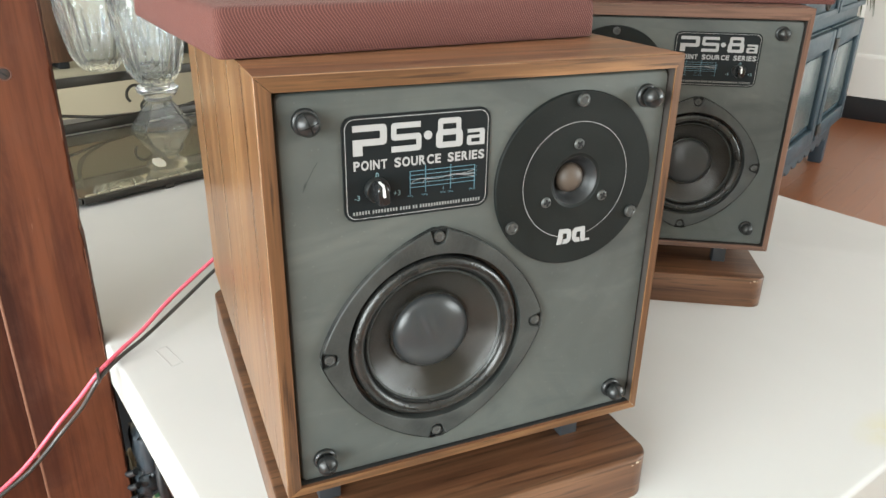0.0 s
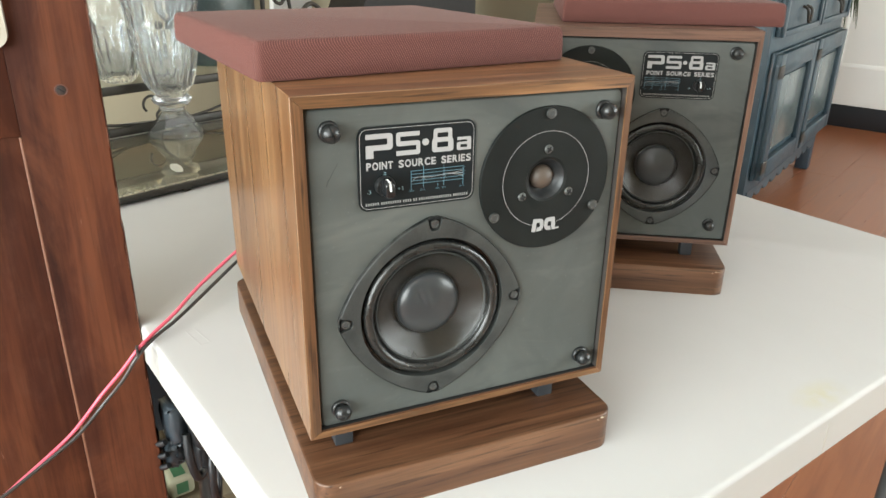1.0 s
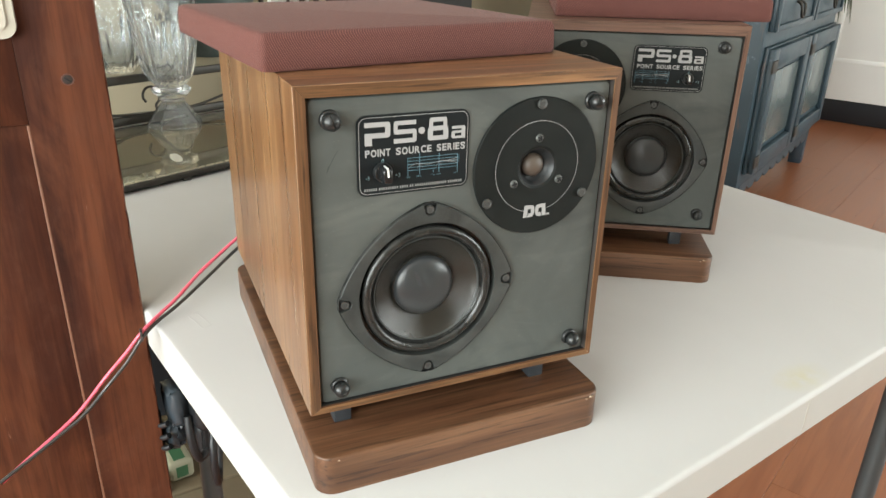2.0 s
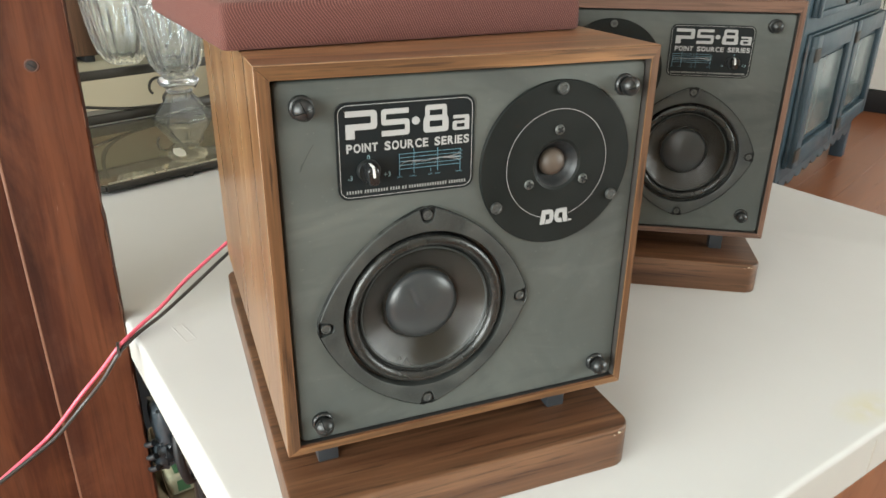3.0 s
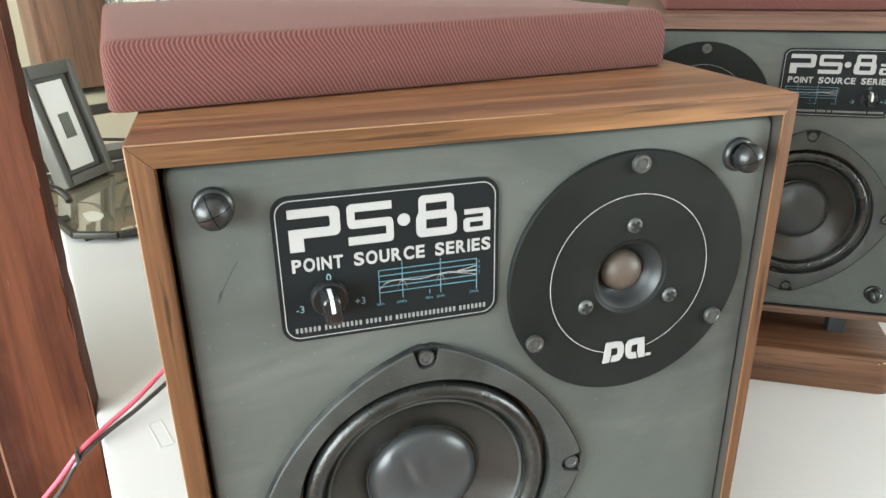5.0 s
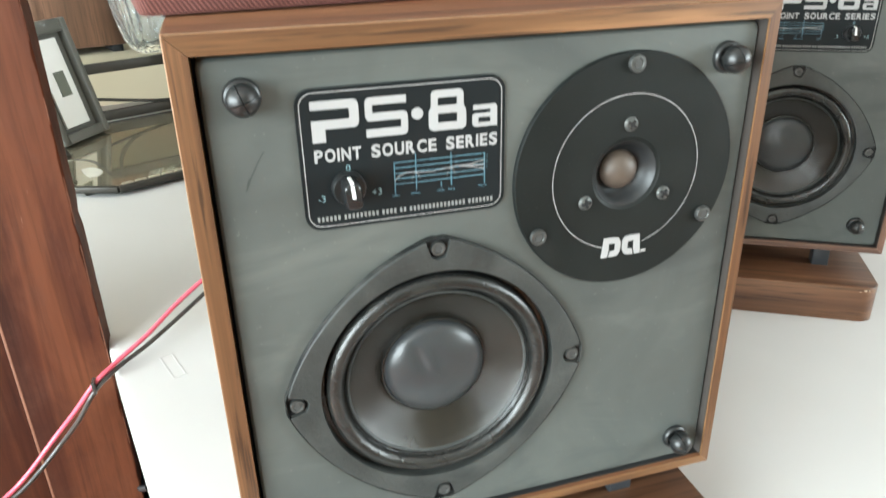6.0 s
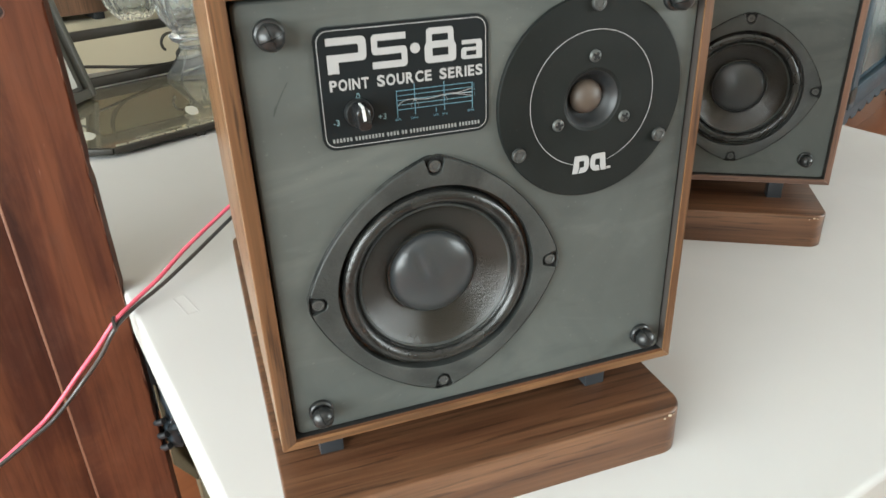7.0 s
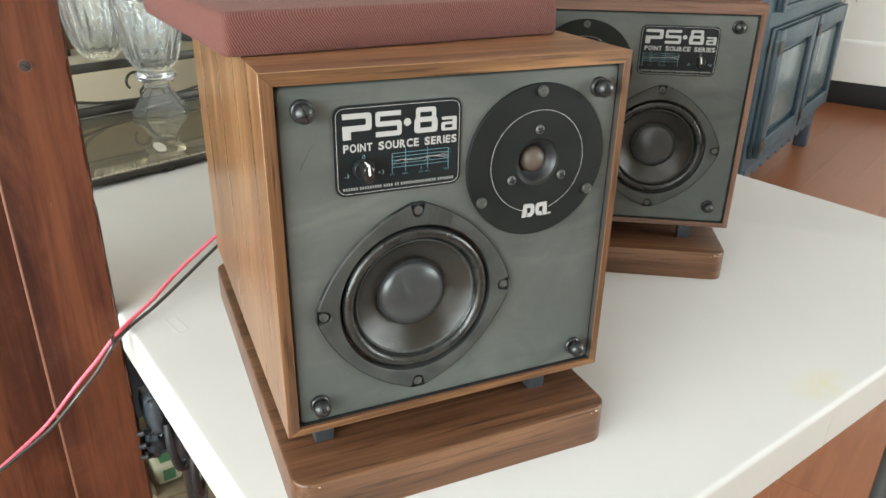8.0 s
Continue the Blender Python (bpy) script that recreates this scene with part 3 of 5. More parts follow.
def driver_outline(cx, cz, corner, arc, n=120):
    """Four bulging sides that meet in corners at top, left, bottom and right."""
    pts = []
    half = corner * math.sqrt(0.5)
    rise = arc - half
    big = (half * half + rise * rise) / (2 * rise)
    off = arc - big
    for i in range(n):
        th = 2 * math.pi * i / n
        d = (th + math.pi / 4) % (math.pi / 2) - math.pi / 4
        e = math.pi / 4 - abs(d)
        r = off * math.cos(e) + math.sqrt(big * big - (off * math.sin(e)) ** 2)
        r = min(r, corner * (1 - 0.02 * max(0, 1 - abs(d) / 0.09)))
        pts.append((cx + r * math.cos(th), cz + r * math.sin(th)))
    return pts


def notched(cx, cz, corner, arc, screw=0.0757, n=240):
    """The driver's outline with an eye-shaped notch round each screw."""
    pts = []
    for x, z in driver_outline(cx, cz, corner, arc, n):
        th = math.atan2(z - cz, x - cx)
        r = math.hypot(x - cx, z - cz)
        d = (th + math.pi / 4) % (math.pi / 2) - math.pi / 4
        side = abs(screw * math.sin(d))
        if side < 0.0090:
            r = min(r, corner - (0.0090 - side) * 0.75)
        if side < 0.0054:
            r = min(r, screw * math.cos(d) - math.sqrt(0.0054 ** 2 - side ** 2))
        pts.append((cx + r * math.cos(th), cz + r * math.sin(th)))
    return pts


def woofer(root, cx, cz, dented):
    n = 240

    def ring(r):
        return [(cx + r * math.cos(2 * math.pi * i / n), cz + r * math.sin(2 * math.pi * i / n)) for i in range(n)]

    def at(pts, y, k=1.0):
        return [(cx + (x - cx) * k, y, cz + (z - cz) * k) for x, z in pts]
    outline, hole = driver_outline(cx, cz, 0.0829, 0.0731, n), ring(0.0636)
    # near-black ring paints the shade in the hollows round the screws
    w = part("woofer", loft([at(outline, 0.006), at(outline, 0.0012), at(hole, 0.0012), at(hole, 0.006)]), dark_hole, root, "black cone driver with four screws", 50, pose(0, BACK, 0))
    part("rim", loft([at(outline, 0.0035, 1.001), at(outline, -0.0007, 1.001), at(outline, -0.0012, 0.998), at(outline, -0.0008, 0.9945), at(outline, 0.0013, 0.994)]), rim_black, w, "glossy black raised rim", 40)
    g_out = notched(cx, cz, 0.0823, 0.0726)
    rings = [at(g_out, 0.0013), at(g_out, -0.0010), at(g_out, -0.0016, 0.993), at(ring(0.0650), -0.0016), at(ring(0.0636), -0.0010), at(ring(0.0632), 0.0052)]
    part("gasket", loft(rings), gasket_black, w, "dusty grey gasket frame", 40)
    prof = [(0.0633, 0.0050), (0.0612, 0.0052), (0.0606, 0.0040)]
    for i in range(15):
        a = math.pi * i / 14
        prof.append((0.0561 + 0.0044 * math.cos(a), 0.0026 - 0.0046 * math.sin(a)))
    prof += [(0.0512, 0.0030), (0.0506, 0.0024), (0.0500, 0.0034)]
    part("surround", turned(cx, cz, prof, 96), rubber, w, "glossy rubber surround", 60)
    part("cone_edge", turned(cx, cz, [(0.0500, 0.0033), (0.0494, 0.0028), (0.0487, 0.0036), (0.0482, 0.0042)], 96), gasket_black, w, "dusty glued edge of the cone", 60)
    prof = [(0.0483, 0.0040)]
    for i in range(1, 13):
        t = i / 12
        prof.append((0.0483 - (0.0483 - 0.0265) * t, 0.0040 + 0.0118 * (t ** 0.85)))
    part("cone", turned(cx, cz, prof, 96), cone_black, w, "woven dark brown cone", 60)
    part("cap_seam", turned(cx, cz, [(0.0297, 0.0146), (0.0292, 0.0130), (0.0283, 0.0128), (0.0276, 0.0140)], 64), rubber, w, "thin glue line round the cap", 60)
    rings = []
    n2 = 72
    for k in range(15):
        t = k / 14
        r = 0.0281 * math.cos(t * math.pi / 2) if k < 14 else 0.0002
        y = 0.0140 - 0.0108 * math.sin(t * math.pi / 2) ** 0.9
        loop = []
        for x, yy, z in circle(cx, cz, max(r, 0.0002), y, n2):
            u, v = (x - cx + 0.0095) / 0.0042, (z - cz - 0.0085) / 0.0080
            dent = 0.0022 * math.exp(-(u + 0.45 * v) ** 2 * 2.2 - v * v)
            u2, v2 = (x - cx - 0.001) / 0.0050, (z - cz - 0.0095) / 0.0075
            dent += 0.0013 * math.exp(-(u2 + 0.5 * v2) ** 2 * 2.0 - v2 * v2)
            u3, v3 = (x - cx - 0.013) / 0.007, (z - cz + 0.004) / 0.012
            dent += 0.0007 * math.exp(-u3 * u3 - v3 * v3)
            loop.append((x, yy + dent * (1.0 if dented else 0.15), z))
        rings.append(loop)
    part("dust_cap", loft(rings, True, False, True), cap_black, w, "dented smooth dust cap", 60)
    for k in range(4):
        a = math.pi / 2 * k
        socket_screw(w, cx + 0.0757 * math.cos(a), cz + 0.0757 * math.sin(a), 0.0012)


def socket_screw(parent, x, z, y, r=0.0037):
    s = part("screw", turned(x, z, [(r, y), (r, y - 0.0018), (r * 0.93, y - 0.0024), (r * 0.66, y - 0.0025), (r * 0.58, y - 0.0019)], 24, False, True), steel, parent, "", 40)
    part("socket", turned(x, z, [(r * 0.54, y - 0.00195), (r * 0.50, y - 0.00205)], 6, False, True), socket_dark, parent, "", 0)
    return s


def cross_screw(parent, x, z, y, r=0.0038, turn=20):
    bm = turned(x, z, [(r, y), (r * 0.95, y - 0.0008), (r * 0.7, y - 0.0014), (r * 0.2, y - 0.0017)], 20, False, True)
    part("cross_screw", bm, steel_dark, parent, "", 50)
    k, t = r * 0.66, r * 0.19
    # proud near-black bars paint the shade inside the cross slot
    slot = box((-k, -0.0003, -t), (k, 0.0006, t))
    box((-t, -0.00035, -k), (t, 0.00055, k), bm=slot)
    part("screw_slot", slot, dark_hole, parent, "", 0, pose(x, y - 0.0017, z, 0, turn, 0))


def tweeter(root, cx, cz):
    t = part("tweeter", turned(cx, cz, [(0.0612, 0.005), (0.0612, 0.0008), (0.0606, 0.0), (0.0192, 0.0), (0.0185, 0.0006), (0.0172, 0.0009)], 96), tweeter_black, root, "round satin black tweeter plate", 40, pose(0, BACK, 0))
    part("throat", turned(cx, cz, [(0.0174, 0.0008), (0.0162, 0.0020), (0.0146, 0.0046), (0.0124, 0.0086), (0.0104, 0.0092)], 64), horn_grey, t, "", 60)
    prof = [(0.0104 * math.cos(a), 0.0092 - 0.0078 * math.sin(a)) for a in [math.pi / 2 * i / 9 for i in range(9)]] + [(0.0003, 0.0014)]
    part("dome", turned(cx, cz, prof, 40, False, True), dome_amber, t, "amber fabric dome", 60)
    n, gap = 90, 0.31
    a0, a1 = -math.pi / 2 + gap, 1.5 * math.pi - gap * 0.82
    rings = []
    for r, y in ((0.0407, -0.0002), (0.0409, -0.0003), (0.0411, -0.0002)):
        rings.append([(cx + r * math.cos(a0 + (a1 - a0) * i / n), y, cz + r * math.sin(a0 + (a1 - a0) * i / n)) for i in range(n + 1)])
    part("ring_line", loft(rings, False), print_white, t, "thin white ring", 0)
    for a in (90, 210, 330):
        socket_screw(t, cx + 0.0554 * math.cos(radians(a)), cz + 0.0554 * math.sin(radians(a)), 0.0, 0.0043)
        cross_screw(t, cx + 0.0258 * math.cos(radians(a)), cz + 0.0258 * math.sin(radians(a)), 0.0, turn=a * 0.37)
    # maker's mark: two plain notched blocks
    bm = bmesh.new()
    x0, z0 = cx - 0.0112, cz - 0.0456
    y0, y1 = -0.0006, 0.0004
    for sx in (1, -1):
        def at(u, v):
            return (x0 + u, z0 + v) if sx > 0 else (x0 + 0.0232 - u, z0 + v)
        for shape in (((0.0, 0.0), (0.0034, 0.0), (0.0042, 0.0034), (0.0042, 0.0112), (0.0012, 0.0112)),
                      ((0.0042, 0.0078), (0.0072, 0.0078), (0.0072, 0.0112), (0.0042, 0.0112)),
                      ((0.0044, 0.0), (0.0072, 0.0), (0.0072, 0.0034), (0.0052, 0.0034)),
                      ((0.0072, 0.0), (0.0090, 0.0004), (0.0106, 0.0022), (0.0112, 0.0050), (0.0110, 0.0084), (0.0098, 0.0106), (0.0072, 0.0112), (0.0072, 0.0078), (0.0078, 0.0074), (0.0080, 0.0040), (0.0072, 0.0034))):
            prism([at(u, v) for u, v in shape], y0, y1, bm)
    x1 = x0 + 0.0232
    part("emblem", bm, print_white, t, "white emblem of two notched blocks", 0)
    bm = box((x1 + 0.0006, -0.0004, z0 + 0.0002), (x1 + 0.0034, 0.0003, z0 + 0.0017))
    part("small_mark", bm, print_white, t, "", 0)


# widths of the capitals over their height
LETTER = {"P": 0.66, "O": 0.80, "I": 0.18, "N": 0.72, "T": 0.66, "S": 0.68, "U": 0.70, "R": 0.72, "C": 0.74, "E": 0.62}


def name_plate(root, px, flipped):
    """px: the plate's left edge; flipped: knob on the right and chart on the left."""
    z0, z1 = 0.2568, 0.3218
    dz = -0.0007
    place = pose(0, BACK, 0)
    if flipped:
        place = pose(0.0006, BACK, 0.0255) @ Matrix.Diagonal((0.992, 1.0, 0.925, 1.0))
    p = part("name_plate", prism(rounded(px, px + 0.096, z0, z1, 0.0075), 0.0012, 0.005), plate_black, root, "black name plate with white and blue print", 40, place)
    outer = rounded(px + 0.0016, px + 0.0944, z0 + 0.0016, z1 - 0.0016, 0.0062)
    inner = rounded(px + 0.0020, px + 0.0940, z0 + 0.0020, z1 - 0.0020, 0.0059)
    part("border_line", loft([[(x, 0.0009, z) for x, z in outer], [(x, 0.0009, z) for x, z in inner]]), print_white, p, "", 0)
    y0, y1 = 0.0007, 0.0014
    ox = px - 0.047

    def q(*pts):
        return [(ox + x, z + dz) for x, z in pts]

    def rect(a, b, c, d):
        return q((a, c), (b, c), (b, d), (a, d))
    # stretched block characters of the model mark
    shapes = (
        rect(0.0535, 0.0688, 0.3132, 0.3170), rect(0.0590, 0.0688, 0.3045, 0.3085), rect(0.0535, 0.0590, 0.2988, 0.3085),
        q((0.0688, 0.3170), (0.0713, 0.3170), (0.0727, 0.3162), (0.0733, 0.3146), (0.0733, 0.3069), (0.0727, 0.3053), (0.0713, 0.3045), (0.0688, 0.3045), (0.0688, 0.3085), (0.0694, 0.3090), (0.0694, 0.3127), (0.0688, 0.3132)),
        rect(0.0800, 0.0950, 0.3134, 0.3168), rect(0.0800, 0.0925, 0.3062, 0.3098), rect(0.0770, 0.0925, 0.2990, 0.3026),
        q((0.0800, 0.3168), (0.0786, 0.3168), (0.0774, 0.3160), (0.0769, 0.3147), (0.0769, 0.3082), (0.0775, 0.3068), (0.0786, 0.3062), (0.0800, 0.3062), (0.0800, 0.3098), (0.0800, 0.3134)),
        q((0.0925, 0.3098), (0.0938, 0.3098), (0.0950, 0.3091), (0.0955, 0.3078), (0.0955, 0.3010), (0.0950, 0.2997), (0.0938, 0.2990), (0.0925, 0.2990), (0.0925, 0.3026), (0.0925, 0.3062)),
        q(*[(0.1003 + 0.0027 * math.cos(2 * math.pi * i / 20), 0.3078 + 0.0027 * math.sin(2 * math.pi * i / 20)) for i in range(20)]),
        rect(0.1098, 0.1188, 0.3140, 0.3174), rect(0.1098, 0.1188, 0.3068, 0.3104), rect(0.1098, 0.1188, 0.2990, 0.3026),
        q((0.1098, 0.3174), (0.1084, 0.3174), (0.1072, 0.3166), (0.1068, 0.3154), (0.1068, 0.3100), (0.1060, 0.3086), (0.1056, 0.3070), (0.1056, 0.3010), (0.1062, 0.2997), (0.1076, 0.2990), (0.1098, 0.2990)),
        q((0.1188, 0.3174), (0.1188, 0.2990), (0.1210, 0.2990), (0.1224, 0.2997), (0.1230, 0.3010), (0.1230, 0.3070), (0.1226, 0.3086), (0.1218, 0.3100), (0.1218, 0.3154), (0.1214, 0.3166), (0.1202, 0.3174)),
        rect(0.1272, 0.1356, 0.3070, 0.3092), rect(0.1296, 0.1356, 0.3034, 0.3053), rect(0.1296, 0.1356, 0.2990, 0.3009),
        q((0.1356, 0.3092), (0.1356, 0.2990), (0.1388, 0.2990), (0.1388, 0.3078), (0.1380, 0.3092)),
        q((0.1296, 0.3053), (0.1280, 0.3053), (0.1268, 0.3043), (0.1268, 0.3000), (0.1280, 0.2990), (0.1296, 0.2990)),
    )
    for first, last, move, wide in ((0, 4, 0.0, 1.06), (4, 9, 0.0004, 1.03), (9, 10, 0.0006, 1.0), (10, 15, 0.0006, 1.02), (15, 20, 0.0002, 1.0)):
        bm = bmesh.new()
        left = min(x for s in shapes[first:last] for x, z in s)
        for s in shapes[first:last]:
            prism([(left + move + (x - left) * wide, z) for x, z in s], y0, y1, bm)
        part("block_character", bm, print_white, p, "white stretched block character", 0)
    for word, xa, xb in (("POINT", 0.0535, 0.0745), ("SOURCE", 0.0791, 0.1095), ("SERIES", 0.1141, 0.1392)):
        even = sum(LETTER[c] + 0.13 for c in word) - 0.13
        unit, x = (xb - xa) / even, xa
        for c in word:
            tall = 0.0061 if c in "OSC" else 0.0059
            writing(c, ox + x, 0.28895 - (tall - 0.0059) / 2, tall, 0.0009, print_white, p, "letter", LETTER[c] * unit, 0.033)
            x += (LETTER[c] + 0.13) * unit
    # company line as plain bars
    bm = bmesh.new()
    at = 0.0525
    for count in (6, 9, 4, 2, 15, 7):
        for _ in range(count):
            box((ox + at, 0.0008, 0.2611), (ox + at + 0.0010, 0.0013, 0.2632), bm=bm)
            at += 0.00187
        at += 0.0010
    part("print_line", bm, print_grey, p, "row of small white print", 0)
    # level chart
    gx = 0.0055 + px if flipped else 0.042 + px
    for k in range(5):
        part("chart_line", box((gx, 0.0008, 0.2747 + 0.0026 * k), (gx + 0.044, 0.00125, 0.2750 + 0.0026 * k)), print_teal, p, "", 0)
    for dx, za, zb in ((0, 0.2705, 0.2855), (0.0102, 0.2715, 0.2885), (0.0272, 0.2715, 0.2875), (0.0222, 0.2715, 0.2735), (0.0437, 0.2705, 0.2855)):
        part("chart_tick", box((gx + dx, 0.0006, za), (gx + dx + 0.0003, 0.0011, zb)), print_teal, p, "", 0)

    def curve(f, xa, xb, n=24):
        up, dn = [], []
        for i in range(n + 1):
            x = xa + (xb - xa) * i / n
            up.append((gx + x, 0.0005, 0.2795 + f(x) + 0.00018))
            dn.append((gx + x, 0.0005, 0.2795 + f(x) - 0.00018))
        return loft([up, dn], False)
    part("chart_curve", curve(lambda x: -0.003 * math.exp(-x / 0.002) + 0.0006 * math.sin(x * 260) + 0.001 * (x / 0.044), 0.0, 0.0437), print_white, p, "", 0)
    part("chart_curve", curve(lambda x: -0.0045 * ((x - 0.0102) / 0.0024) ** 2 + 0.0002, 0.008, 0.0124, 12), print_white, p, "", 0)
    part("chart_curve", curve(lambda x: -0.0045 * ((x - 0.0272) / 0.0024) ** 2 + 0.0006, 0.025, 0.0294, 12), print_white, p, "", 0)
    for bend in (0.9, -1.1):
        part("chart_curve", curve(lambda x: 0.0008 + bend * 0.0022 * ((x - 0.031) / 0.0127) ** 1.5, 0.031, 0.0437, 10), print_white, p, "", 0)
    for txt, dx in (("50Hz", -0.0015), ("200Hz", 0.0075), ("1kHz", 0.0205), ("2kHz", 0.0255), ("20kHz", 0.0405)):
        writing(txt, gx + dx, 0.2690, 0.0012, 0.0008, print_teal, p)
    for txt, z in (("3", 0.2832), ("0", 0.2806), ("3", 0.2780)):
        writing(txt, gx + 0.0446, z, 0.0014, 0.0008, print_teal, p)
    # level knob
    kx, kz = px + (0.075 if flipped else 0.0205), 0.2765
    writing("0", kx - 0.0005, kz + 0.0072, 0.0033, 0.0008, number_teal, p)
    writing("-3", kx - 0.0140, kz - 0.0060, 0.0033, 0.0008, number_teal, p)
    writing("+3", kx + 0.0108, kz - 0.0056, 0.0033, 0.0008, number_teal, p)
    k = part("knob", turned(kx, kz, [(0.0077, 0.001), (0.0077, -0.0022), (0.0070, -0.0034), (0.0052, -0.0032), (0.0030, -0.0030)], 32, False, True), peg_black, root, "black level knob with a white pointer", 40, place)
    tilt = pose(kx, 0, kz, 0, -5, 0)
    bm = loft([[(x * w, y, z * w + 0.0002) for x, z in rounded(-0.0041, 0.0041, -0.0072, 0.0066, 0.0034, 5)] for y, w in ((-0.0020, 1.04), (-0.0118, 0.97), (-0.0136, 0.91), (-0.0143, 0.80))], True, True, True)
    part("grip", bm, knob_black, k, "upright finger grip", 50, tilt)
    bm = box((-0.0008, -0.0147, -0.0006), (0.0008, -0.0135, 0.0055), 0.0002)
    box((-0.0008, -0.0140, 0.0052), (0.0008, -0.0060, 0.0070), 0.0002, bm=bm)
    part("pointer", bm, pointer_white, k, "white pointer line", 0, tilt)


def grille_peg(root, x, z):
    """A dished base, a cross-ribbed stem and a rounded tip."""
    cup = part("grille_peg", turned(x, z, [(0.0080, 0.0027), (0.0080, 0.0008), (0.0073, -0.0004), (0.0062, -0.0007), (0.0052, 0.0004), (0.0030, 0.0008)], 32, False, True), peg_black, root, "black peg for the grille", 50, pose(0, BACK, 0))
    rib = box((x - 0.0052, -0.0058, z - 0.0010), (x + 0.0052, 0.0006, z + 0.0010), 0.0003, 1)
    box((x - 0.0010, -0.0058, z - 0.0052), (x + 0.0010, 0.0006, z + 0.0052), 0.0003, 1, bm=rib)
    part("stem", rib, peg_black, cup, "cross-ribbed stem", 30)
    prof = [(0.0046, -0.0022), (0.0060, -0.0028), (0.0066, -0.0040)]
    for i in range(7):
        a = math.pi / 2 * i / 6
        prof.append((max(0.0006, 0.0067 * math.cos(a)), -0.0058 - 0.0060 * math.sin(a)))
    # four sprung quarters with a cross-shaped gap between them
    for k in range(4):
        start = math.pi / 2 * k + 0.35
        mid = start + math.pi / 4
        ox, oz = x + 0.00024 * math.cos(mid), z + 0.00024 * math.sin(mid)
        rings = []
        for r, y in prof:
            rings.append([(ox, y, oz)] + [(ox + r * math.cos(start + math.pi / 2 * j / 6), y, oz + r * math.sin(start + math.pi / 2 * j / 6)) for j in range(7)])
        part("tip_quarter", loft(rings, True, True, True), peg_black, cup, "rounded glossy quarter", 40)


def loudspeaker(m, flipped, label):
    root = thing("loudspeaker", label, "loudspeaker", m, "pair of loudspeakers")

    def mx(x):
        return W - x if flipped else x
    wz = 0.1688 if flipped else 0.1643
    vz, vx = (veneer_z2, veneer_x2) if flipped else (veneer_z, veneer_x)
    # mitred veneer panels
    z0, p = Z0, PANEL
    z1 = Z0 + H + (0.0035 if flipped else 0.0)
    zi = Z0 + H - p
    e = 0.0009

    def mitred(a, b, c, d, name, mat):
        """A board between the outer line a-b and the inner line c-d (x, z), running back, with eased front edges."""
        bm = bmesh.new()
        (cx, cz), (dx, dz) = c, d
        rings = []
        for y, k in ((0.0, e), (e, 0.0), (DEPTH - e, 0.0), (DEPTH, e)):
            def pull(o, i):
                length = math.hypot(i[0] - o[0], i[1] - o[1])
                return (o[0] + (i[0] - o[0]) * k / length, y, o[1] + (i[1] - o[1]) * k / length)
            rings.append([pull(a, d), pull(b, c), (cx, y, cz), (dx, y, dz)])
        loft(rings, True, True, True, bm)
        ob = part(name, bm, mat, root, "", 25)
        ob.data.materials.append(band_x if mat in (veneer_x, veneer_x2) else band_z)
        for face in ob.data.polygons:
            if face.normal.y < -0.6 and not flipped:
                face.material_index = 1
        return ob
    g = 0.00015
    pr, pb = 0.0062, 0.0062
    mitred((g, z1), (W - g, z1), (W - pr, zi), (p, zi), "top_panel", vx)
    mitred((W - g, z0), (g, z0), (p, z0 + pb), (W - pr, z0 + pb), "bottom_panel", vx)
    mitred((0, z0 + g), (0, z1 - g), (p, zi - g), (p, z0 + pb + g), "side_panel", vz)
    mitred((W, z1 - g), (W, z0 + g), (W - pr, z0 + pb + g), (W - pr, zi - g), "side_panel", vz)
    if not flipped:
        for name, pts in (("worn_or_lit_edge", [(0.0004, 0.0004, z0 + 0.012), (0.0003, 0.0003, z0 + 0.15), (0.0004, 0.0004, z1 - 0.0006)]),
                          ("worn_or_lit_edge", [(0.0006, 0.0004, z1 - 0.0004), (0.07, 0.0003, z1 - 0.0003), (0.17, 0.0006, z1 - 0.0006), (0.24, 0.0006, z1 - 0.0006)]),
                          ("worn_or_lit_edge", [(0.0004, 0.0006, z1 - 0.0003), (0.0003, 0.022, z1 - 0.0002), (0.0004, 0.050, z1 - 0.0004)])):
            tube(pts, 0.00034, name, edge_pale, root, "pale worn veneer edge", 6)
    part("back_panel", box((p, DEPTH - 0.02, z0 + p), (W - pr, DEPTH - 0.004, zi)), edge_black, root)
    # thin dark pieces that put the shade into the gap round the baffle
    part("side_shade_strip", box((W - pr - 0.0004, 0.0012, z0 + pb + 0.0005), (W - pr + 0.0003, 0.0300, zi - 0.0005)), side_shade, root)
    part("lower_shade_strip", box((p + 0.0002, 0.0030, z0 + pb - 0.0004), (W - pr - 0.0002, 0.0300, z0 + pb + 0.0003)), edge_black, root)
    part("gap_shade_sheet", box((p - 0.0005, 0.030, z0 + pb - 0.0005), (W - pr + 0.0005, 0.034, zi + 0.0005)), edge_black, root)
    q = 0.0018
    bf = rounded(p + q, W - pr - 0.0008, z0 + pb + 0.0004, zi - q, 0.004, 4)
    cx0, cz0 = (p + q + W - pr - 0.0008) / 2, (z0 + pb + 0.0004 + zi - q) / 2
    small = [(cx0 + (x - cx0) * 0.989, cz0 + (z - cz0) * 0.989) for x, z in bf]
    bm = plate_with_holes(small, [(mx(0.1100) + (0.001 if flipped else 0.0), wz, 0.0640), (mx(0.2105), 0.2662, 0.0200)], 0.0026 + BACK)
